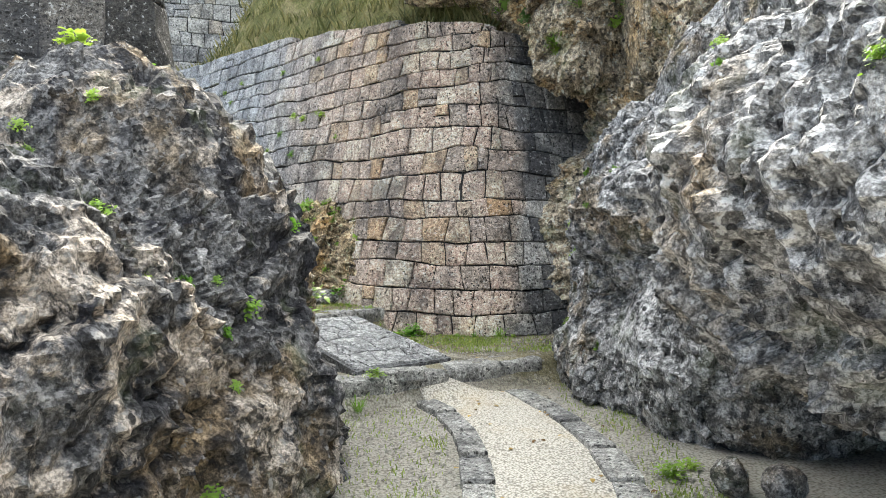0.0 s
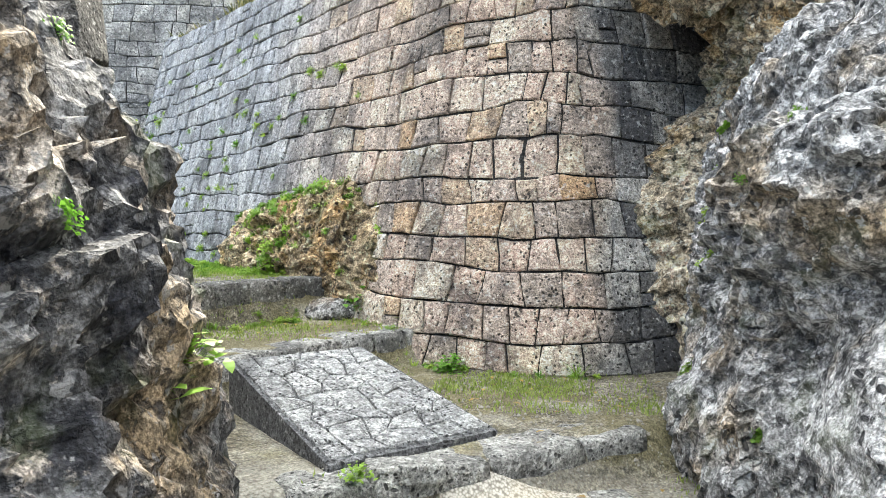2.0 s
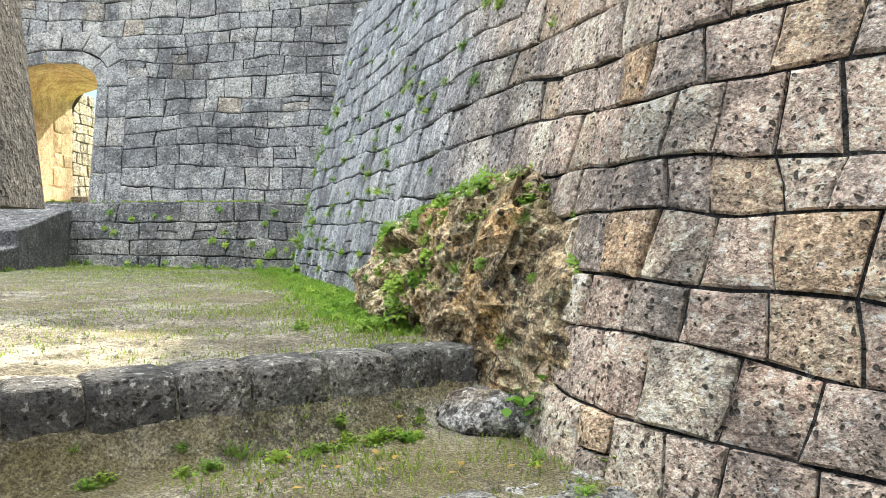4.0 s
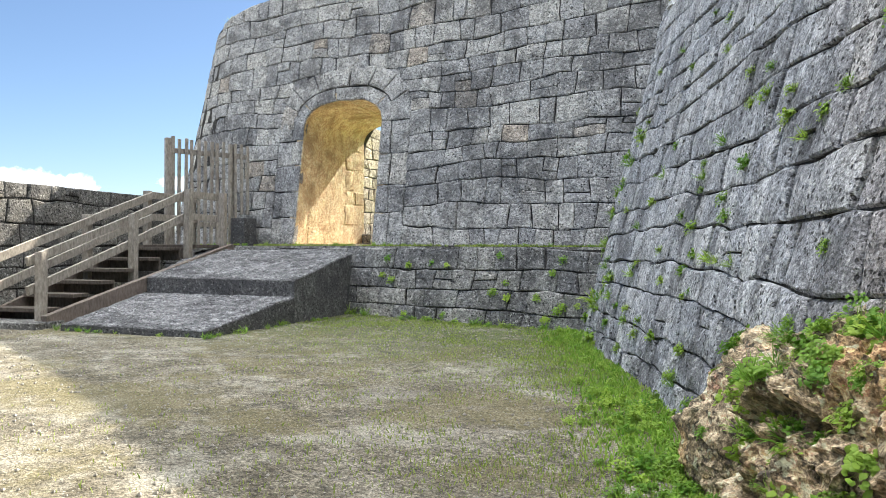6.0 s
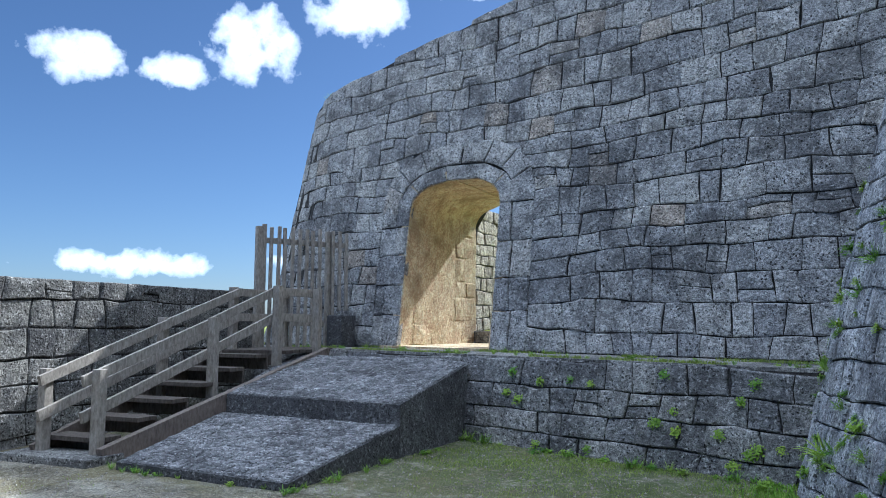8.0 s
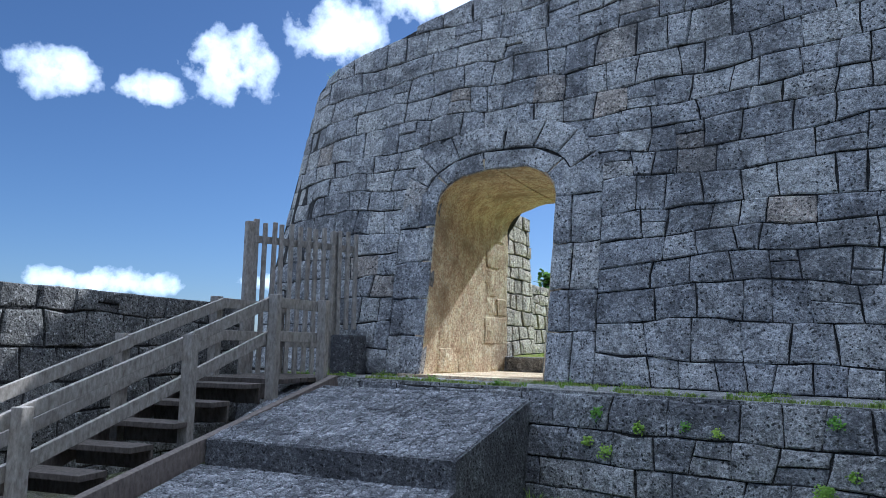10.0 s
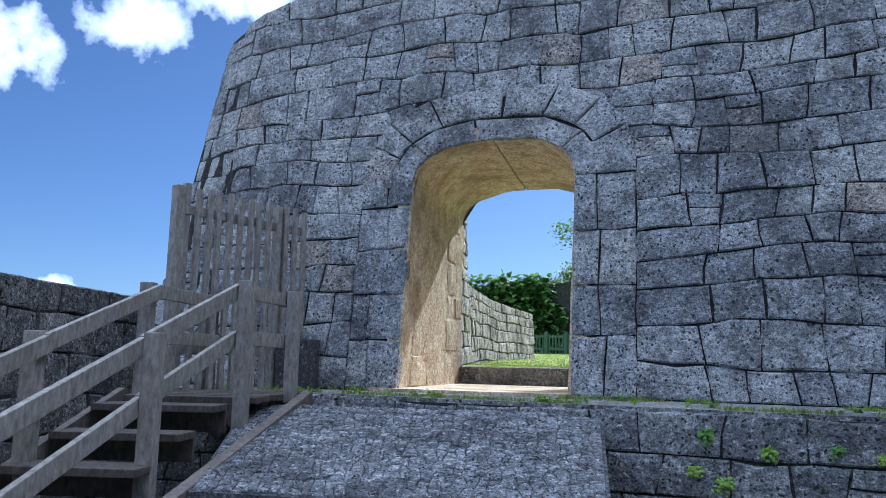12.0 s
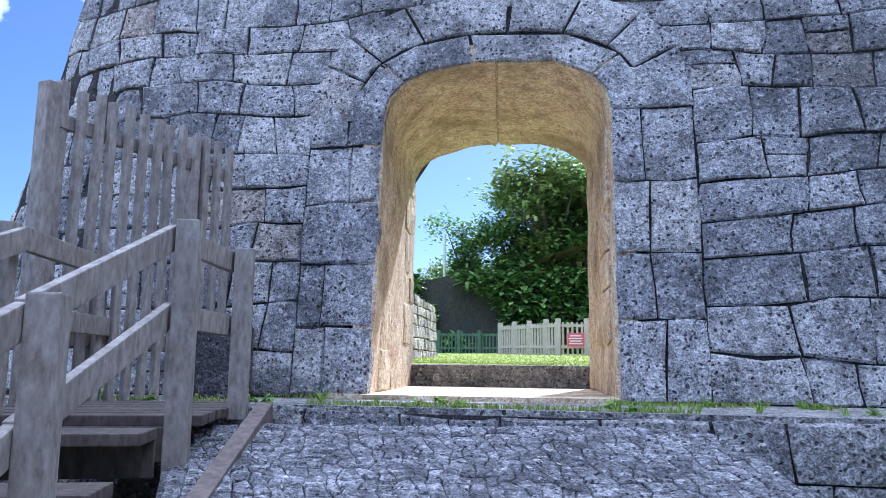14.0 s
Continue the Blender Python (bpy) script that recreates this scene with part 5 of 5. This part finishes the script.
on_surface(by_name["cliff_overhang"], 34, (-0.8, 2.6, 6.8, 9.6, 2.9, 6.0), (0, 3, 4, 2), 1.0, 54)
on_surface(by_name["rock_outcrop"], 230, (-3.6, -0.6, 9.0, 11.8, 1.15, 2.3), (2, 2, 0, 2, 3), 0.44, 55, 0.25, (-0.66, -0.75, 0))
on_surface(by_name["rock_outcrop"], 60, (-3.6, -0.6, 9.0, 11.8, 0.9, 1.9), (2, 4, 0), 0.46, 56, -0.5, (-0.66, -0.75, 0))
for x, y, z, k, s in ((-1.18, 9.42, 0.66, 4, 1.3), (-1.45, 9.72, 0.7, 4, 1.2), (-0.75, 9.0, 0.62, 1, 1.0), (-1.95, 10.0, 0.95, 1, 1.3), (-2.3, 10.1, 0.95, 1, 1.1), (-0.35, 8.45, 0.3, 4, 0.9), (0.6, 8.25, 0.3, 3, 0.8),
                      (-0.5, 5.9, 0.33, 2, 0.7), (-0.6, 5.7, 0.1, 3, 0.8), (-0.95, 4.9, 0.9, 1, 1.0), (-0.85, 5.0, 1.0, 0, 0.9), (-1.7, 4.6, 2.3, 1, 1.2), (-1.9, 4.2, 2.4, 0, 1.3), (1.3, 4.35, 0.05, 4, 0.6), (1.45, 4.5, 0.05, 2, 0.6)):
    plant(k, (x, y, z), s)
for k in range(34):          # weeds along the foot of the court's edge and under the outcrop
    q = Vector(STEP3[0]).lerp(Vector(STEP3[1]), plant_rnd.random() ** 0.6)
    q = q + Vector((0.84, -0.54)) * plant_rnd.uniform(0.02, 0.22)
    plant(plant_rnd.choice((0, 2, 2, 3)), (q.x, q.y, ground_z(q.x, q.y)), plant_rnd.uniform(0.22, 0.5))
for k in range(18):
    x = plant_rnd.uniform(-1.25, 1.0)
    s = nearest_s(CURVE, Vector((x, 8.7 - 0.3 * x)))
    p = CURVE.at(s, 0.4, plant_rnd.uniform(0.03, 0.14))
    plant(plant_rnd.choice((0, 2, 3)), (p.x, p.y, ground_z(p.x, p.y)), plant_rnd.uniform(0.2, 0.45))


# ---- grass and loose stones ----
def blades(places, h, w, r):
    vs, fs = [], []
    for x, y, z in places:
        a = r.uniform(0, 6.283)
        dx, dy = math.cos(a) * w, math.sin(a) * w
        t = r.uniform(0.5, 1.2) * h
        lx, ly = r.uniform(-0.6, 0.6) * t, r.uniform(-0.6, 0.6) * t
        n = len(vs)
        vs += [(x - dx, y - dy, z - 0.004), (x + dx, y + dy, z - 0.004), (x + lx * 0.4 + dx * 0.7, y + ly * 0.4 + dy * 0.7, z + t * 0.6), (x + lx, y + ly, z + t)]
        fs += [(n, n + 1, n + 2), (n, n + 2, n + 3)]
    return vs, fs


def scatter_court(n, r):
    out = []
    while len(out) < n:
        x, y = r.uniform(-15, -0.5), r.uniform(8.0, 15.6)
        if side((x, y), *STEP3) < 0.2:
            continue
        foot = 14.66 + 0.195 * (x + 11.0) - y
        wall = min(((x - p.x) ** 2 + (y - p.y) ** 2) for p in CURVE.p[::6]) ** 0.5
        near = min(foot, wall)
        if foot < 0 or (x + 9.35) * RB.x + (y - 11.66) * RB.y > 0 and x < -9.3 and y > 10.4:
            continue
        dens = 1.2 * math.exp(-near * 1.0) * (0.45 + nz(x, y, 5, 1.7)) + 0.10 * max(0.0, nz(x, y, 7, 0.8)) * (1 if y > 11.5 else 0.0)
        if r.random() < dens:
            out.append((x, y, ground_z(x, y)))
    return out


gr = random.Random(61)
tagged(part("grass", blades(scatter_court(42000, gr), 0.024, 0.0035, gr), M_GRASS), "thin short grass along the foot of the walls", "grass", kind="stuff")
places = []
while len(places) < 9000:
    f = gr.uniform(0, 1)
    c = gr.choice((0, 1, 2, 3))
    x, y = ((gr.uniform(-0.75, 0.05), gr.uniform(3.0, 6.0)), (gr.uniform(-0.4, 1.1), gr.uniform(7.2, 8.4)), (gr.uniform(0.95, 1.5), gr.uniform(3.0, 6.8)), (gr.uniform(-2.3, -0.6), gr.uniform(8.0, 9.7)))[c]
    if gr.random() < 0.12 + max(0.0, nz(x, y, 2, 2.2)) * 1.2:
        places.append((x, y, ground_z(x, y)))
tagged(part("grass", blades(places, 0.03, 0.004, gr), M_GRASS), "sparse low weeds on the earth beside the path", "grass", kind="stuff")
places = []
hv = HILL[0]
for _ in range(26000):
    v = hv[gr.randrange(0, 110 * 22)]
    places.append((v[0] + gr.uniform(-0.14, 0.14), v[1] + gr.uniform(-0.14, 0.14), v[2] - 0.02))
tagged(part("bank_grass", blades(places, 0.26, 0.008, gr), M_DRYGRASS), "dry yellow-green grass on the bank", "grass", kind="stuff")
places = []
while len(places) < 14000:
    x, y = gr.uniform(-22, -11.5), 18.5 + 16 * gr.random() ** 2
    places.append((x, y, ground_z(x, y)))
tagged(part("lawn_grass", blades(places, 0.02, 0.012, gr), M_GRASS), "bright sunlit lawn of the inner court", "grass", kind="stuff")


FRINGE = [Vector((-4.75, 12.55)), Vector((-3.4, 11.1)), Vector((-2.4, 9.95))]
places = []
for _ in range(4500):
    s = gr.uniform(2.4, 9.2)
    p = CURVE.at(s, 0.9, 0.02 + abs(gr.gauss(0, 0.22)) + 0.12 * nz(s, 0, 0, 2.0))
    places.append((p.x, p.y, ground_z(p.x, p.y)))
for _ in range(1800):
    f = gr.random()
    q = FRINGE[0].lerp(FRINGE[1], f * 2) if f < 0.5 else FRINGE[1].lerp(FRINGE[2], f * 2 - 1)
    x, y = q.x + gr.gauss(0, 0.17), q.y + gr.gauss(0, 0.13)
    if side((x, y), *STEP3) > 0.1 and nz(x, y, 3, 3.0) > -0.25:
        places.append((x, y, ground_z(x, y)))
for _ in range(150):
    f = gr.random()
    q = FRINGE[0].lerp(FRINGE[1], f * 2) if f < 0.5 else FRINGE[1].lerp(FRINGE[2], f * 2 - 1)
    x, y = q.x + gr.gauss(0.04, 0.16), q.y + gr.gauss(0, 0.13)
    plant(gr.choice((0, 2, 2, 0, 4)), (x, y, ground_z(x, y)), gr.uniform(0.22, 0.55))
tagged(part("wall_foot_grass", blades(places, 0.045, 0.005, gr), M_FRESH), "fresh green grass along the curved wall's foot", "grass", kind="stuff")
for k in range(36):
    s = gr.uniform(2.6, 9.4)
    p = CURVE.at(s, 0.9, 0.05 + abs(gr.gauss(0, 0.2)))
    plant(gr.choice((0, 2, 2, 4)), (p.x, p.y, ground_z(p.x, p.y)), gr.uniform(0.25, 0.6))
for k in range(30):
    s = gr.uniform(4.8, PLINTH.length - 0.9)
    p = PLINTH.at(s, 0.85, 0.03 + abs(gr.gauss(0, 0.08)))
    plant(gr.choice((1, 2, 3)), (p.x, p.y, ground_z(p.x, p.y)), gr.uniform(0.35, 0.7))
for k in range(26):
    q = rp(gr.uniform(-0.12, 0.0), gr.uniform(-0.1, 2.2), 0) if k % 2 else rp(gr.uniform(0, 2.6), gr.uniform(-0.14, -0.02), 0)
    plant(gr.choice((2, 3, 3)), (q[0], q[1], ground_z(q[0], q[1])), gr.uniform(0.3, 0.55))


places = []
for _ in range(9000):
    s = gr.uniform(0.6, PLINTH.length - 0.8)
    dpt = 0.1 + abs(gr.gauss(0, 0.05)) if gr.random() < 0.45 else 1.02 - abs(gr.gauss(0, 0.1))
    p = PLINTH.at(s, 1.97, -dpt)
    if nz(s, dpt, 0, 1.8) > -0.1 and not (-13.5 < p.x < -11.8 and p.y > 15.1):
        places.append((p.x, p.y, 1.965))
tagged(part("ledge_grass", blades(places, 0.035, 0.004, gr), M_GRASS), "thin grass and moss along the stone ledge", "grass", kind="stuff")


plant(3, (-16.38, 15.62, 6.55), 1.5)          # tufts on the tower's top
plant(3, (-16.15, 15.50, 6.62), 1.1)


def fallen_leaves(n, r):
    """Small curled dead leaves, each a bent blade a little off the ground."""
    vs, fs = [], []
    for _ in range(n):
        x, y = (r.uniform(-0.1, 1.2), r.uniform(3.4, 8.2)) if r.random() < 0.6 else (r.uniform(-2.0, -0.6), r.uniform(8.2, 9.7))
        a = r.uniform(0, 6.283)
        leaf(vs, fs, Vector((x, y, ground_z(x, y) + 0.03)), Vector((math.cos(a), math.sin(a), 0)), r.uniform(0.03, 0.06), r.uniform(0.018, 0.03), 0.5, r, 0.35)
    return vs, fs


tagged(part("fallen_leaves", fallen_leaves(110, random.Random(63)), leaf_material("dead_leaf", (0.16, 0.09, 0.04), (0.50, 0.34, 0.08))), "scattered brown and yellow fallen leaves", "leaves", kind="stuff")


def pebbles(n, r):
    vs, fs = [], []
    while n:
        k = r.random()
        x, y = (r.uniform(-12, -1.5), r.uniform(8.2, 15.0)) if k < 0.6 else (r.uniform(-0.7, 1.4), r.uniform(1.0, 8.2))
        if k < 0.6 and side((x, y), *STEP3) < 0.3:
            continue
        s = 0.004 + 0.014 * r.random() ** 3
        z = ground_z(x, y) + s * 0.3 + (0.012 if k >= 0.6 and y < 6.3 else 0)
        o = len(vs)
        for dx, dy, dz in ((1, 0, 0), (-0.4, 0.9, 0), (-0.5, -0.8, 0), (0.1, 0.1, 0.8), (0, 0, -0.6)):
            vs.append((x + dx * s * r.uniform(0.7, 1.3), y + dy * s * r.uniform(0.7, 1.3), z + dz * s))
        fs += [(o, o + 1, o + 3), (o + 1, o + 2, o + 3), (o + 2, o, o + 3), (o + 1, o, o + 4), (o + 2, o + 1, o + 4), (o, o + 2, o + 4)]
        n -= 1
    return vs, fs


tagged(part("pebbles", pebbles(13000, gr), plain_material("pale_pebble", (0.36, 0.335, 0.29), 0.9, 0.4, 40.0)), "scattered small pale stones on the earth", "pebbles", kind="stuff")


# ---- wooded hill beyond the inner court ----
def far_hill():
    vs, fs = [], []
    n, m = 40, 24
    for i in range(n + 1):
        for k in range(m + 1):
            x, y = -40 + 62 * i / n, 44.5 + 34 * k / m
            rise = 2.5 + 13.0 * smooth(k / m - 0.25, 0.8) * (0.12 + 0.88 * smooth((x + 24.0), 9.0))
            vs.append((x, y, 2.2 + rise + 0.8 * fbm(Vector((x * 0.2, y * 0.2, 1)), 3)))
    for i in range(n):
        for k in range(m):
            o = i * (m + 1) + k
            fs.append((o, o + m + 1, o + m + 2, o + 1))
    return vs, fs


FH = far_hill()
tagged(part("wooded_hill", FH, hill_material(), smooth=True), "overgrown hillside beyond the inner court", "hillside", kind="structure")


def tree(seed, h):
    """A tapered trunk with limbs, and a crown of many small leaves in uneven clumps."""
    r = random.Random(seed)
    e = new("tree")
    bm = bmesh.new()
    tips = []

    def limb(a, b, r0, r1):
        d = (b - a).to_track_quat("Z", "Y").to_matrix().to_4x4()
        ring = bmesh.ops.create_cone(bm, cap_ends=False, segments=7, radius1=r0, radius2=r1, depth=(b - a).length)["verts"]
        bmesh.ops.transform(bm, matrix=Matrix.Translation((a + b) / 2) @ d, verts=ring)
    top = Vector((r.uniform(-0.4, 0.4), r.uniform(-0.4, 0.4), h * 0.22))
    limb(Vector((0, 0, -0.5)), top, 0.16, 0.09)
    for _ in range(13):
        a = r.uniform(0, 6.283)
        st = top * r.uniform(0.5, 1.0)
        tip = st + Vector((math.cos(a) * h * r.uniform(0.1, 0.36), math.sin(a) * h * r.uniform(0.1, 0.36), h * r.uniform(0.0, 0.6)))
        limb(st, tip, 0.06, 0.02)
        tips.append(tip)
    part("trunk", bm, M_BARK, e)
    vs, fs = [], []
    for t in tips:
        for _ in range(5):
            c = t + Vector((r.gauss(0, 0.5), r.gauss(0, 0.5), r.gauss(0, 0.35)))
            q = r.uniform(0.45, 0.85)
            for _ in range(56):
                p = c + Vector((r.gauss(0, q * 0.6), r.gauss(0, q * 0.6), r.gauss(0, q * 0.45)))
                leaf(vs, fs, p, Vector((r.uniform(-1, 1), r.uniform(-1, 1), r.uniform(-0.3, 0.6))), r.uniform(0.2, 0.36), 0.17, 0.3, r, 0.2)
    part("crown", (vs, fs), M_LEAF_D if seed % 2 else M_LEAF_T, e)
    return tagged(e, "leafy evergreen tree on the hillside", "tree", "trees on the hill")


M_BARK = plain_material("bark", (0.16, 0.13, 0.10), 0.9)
M_LEAF_T = leaf_material("tree_leaf", (0.12, 0.19, 0.05), (0.32, 0.40, 0.13))
tree_rnd = random.Random(91)
protos = [tree(k, 5.2 + 0.5 * k) for k in range(4)]


def hill_z(x, y):
    i, k = int(round((x + 40) / 62 * 40)), int(round((y - 44.5) / 34 * 24))
    return FH[0][min(max(i, 0), 40) * 25 + min(max(k, 0), 24)][2]


spots = []
for row in range(6):
    for k in range(13):
        x, y = -40.0 + 2.7 * k + tree_rnd.uniform(-0.9, 0.9), 46.0 + 3.0 * row + tree_rnd.uniform(-0.9, 0.9)
        spots.append((x, y))
for i, (x, y) in enumerate(spots):
    m = Matrix.Translation((x, y, hill_z(x, y) - 0.9)) @ Matrix.Rotation(tree_rnd.uniform(0, 6.28), 4, "Z") @ Matrix.Scale(tree_rnd.uniform(0.85, 1.15) * (0.42 + 0.62 * smooth(x + 26.0, 5.0)), 4)
    if i < 4:
        protos[i].matrix_basis = m
    else:
        copy_thing(protos[tree_rnd.randrange(4)], m).matrix_basis = m

vs, fs = [], []
for _ in range(16000):
    x, y = tree_rnd.uniform(-38, -4), 44.6 + 13 * tree_rnd.random()
    p = Vector((x, y, hill_z(x, y) + tree_rnd.uniform(-0.2, 1.3) * (0.5 + max(0.0, nz(x, y, 0, 0.5)))))
    leaf(vs, fs, p, Vector((tree_rnd.uniform(-1, 1), tree_rnd.uniform(-1, 0.3), tree_rnd.uniform(-0.3, 0.6))), tree_rnd.uniform(0.3, 0.55), 0.26, 0.4, tree_rnd, 0.2)
for _ in range(17000):
    s, z = tree_rnd.uniform(0, FARWALL.length), 2.3 + 4.4 * tree_rnd.random() ** 0.8
    if nz(s, z, 3, 0.45) + 0.35 * nz(s, z, 8, 1.4) > -0.34 - 0.06 * (z - 4):
        leaf(vs, fs, FARWALL.at(s, z, 0.1 + 0.5 * tree_rnd.random()), Vector((tree_rnd.uniform(-1, 1), tree_rnd.uniform(-1, 0.2), tree_rnd.uniform(-0.5, 0.5))), tree_rnd.uniform(0.3, 0.5), 0.26, 0.4, tree_rnd, 0.2)
tagged(part("undergrowth", (vs, fs), M_LEAF_D), "dense dark undergrowth covering the hillside", "undergrowth", kind="stuff")


def more_plants():
    vs, fs = [], []
    for kind, m in MORE:
        me, o = PLANTS[kind], len(vs)
        vs += [m @ v.co for v in me.vertices]
        fs += [tuple(o + i for i in f.vertices) for f in me.polygons]
    if fs:
        tagged(part("greenery", (vs, fs), M_LEAF), "dense low green herbs over rock and wall foot", "plants", kind="stuff")


more_plants()


# ---- paving stones ----
def pavers(owner, at, na, nb, material, seed, proud, keep):
    """Uneven paving stones with shared crooked corners over a slab; at(u, v) is a place on it. Those past keep are joined."""
    r = random.Random(seed)
    node = [[((i + (r.uniform(-0.42, 0.42) if 0 < i < na else 0)) / na, (k + (r.uniform(-0.42, 0.42) if 0 < k < nb else 0)) / nb) for k in range(nb + 1)] for i in range(na + 1)]
    rest, order = ([], []), [(i, k) for i in range(na) for k in range(nb)]
    for count, (i, k) in enumerate(reversed(order)):
        ring = [Vector(at(*node[a][b])) for a, b in ((i, k), (i, k + 1), (i + 1, k + 1), (i + 1, k))]
        mid = sum(ring, Vector()) / 4
        h = proud * r.uniform(0.6, 1.25)
        low = [mid.lerp(p, 0.95) + Vector((0, 0, -0.01)) for p in ring]
        edge = [mid.lerp(p, 0.91) + Vector((0, 0, h * 0.7)) for p in ring]
        top = [mid.lerp(p, 0.68) + Vector((0, 0, h + r.uniform(-0.15, 0.25) * proud)) for p in ring]
        vs = low + edge + top + [mid + Vector((0, 0, h * r.uniform(0.9, 1.2)))]
        fs = []
        for e in range(4):
            n = (e + 1) % 4
            fs += [(e, n, 4 + n, 4 + e), (4 + e, 4 + n, 8 + n, 8 + e), (8 + e, 8 + n, 12)]
        if count < keep:
            part("paving_stone", (vs, fs), material, owner)
        else:
            o = len(rest[0])
            rest[0].extend(vs)
            rest[1].extend(tuple(o + q for q in f) for f in fs)
    if rest[1]:
        tagged(part("paving", rest, material, owner), kind="stuff")


RAMPS = [o for o in scene.objects if o.name.startswith("stone_ramp")]


def ramp_at(a0, a1, b1, z0, z1):
    return lambda u, v: rp(a0 + (a1 - a0) * (0.012 + 0.976 * u), (b1[0] + (b1[1] - b1[0]) * u) * (0.008 + 0.984 * v), z0 + (z1 - z0) * u)


pavers(RAMPS[0], ramp_at(0.0, 1.86, (2.1, 2.5), 1.0, 1.264), 24, 30, M_PAVER, 71, 0.018, 300)
pavers(RAMPS[1], ramp_at(1.86, 3.75, (2.44, 2.95), 1.49, 1.88), 25, 36, M_PAVER, 72, 0.018, 300)
SLAB = [o for o in scene.objects if o.name == "paved_slab"][0]
pavers(SLAB, lambda u, v: SLAB_C[0].lerp(SLAB_C[1], 0.02 + 0.96 * v).lerp(SLAB_C[3].lerp(SLAB_C[2], 0.02 + 0.96 * v), 0.02 + 0.96 * u) + Vector((0, 0, 0.03)), 9, 6, M_FLAG, 73, 0.022, 60)

# ---- masonry pieces ----
finish_masonry()
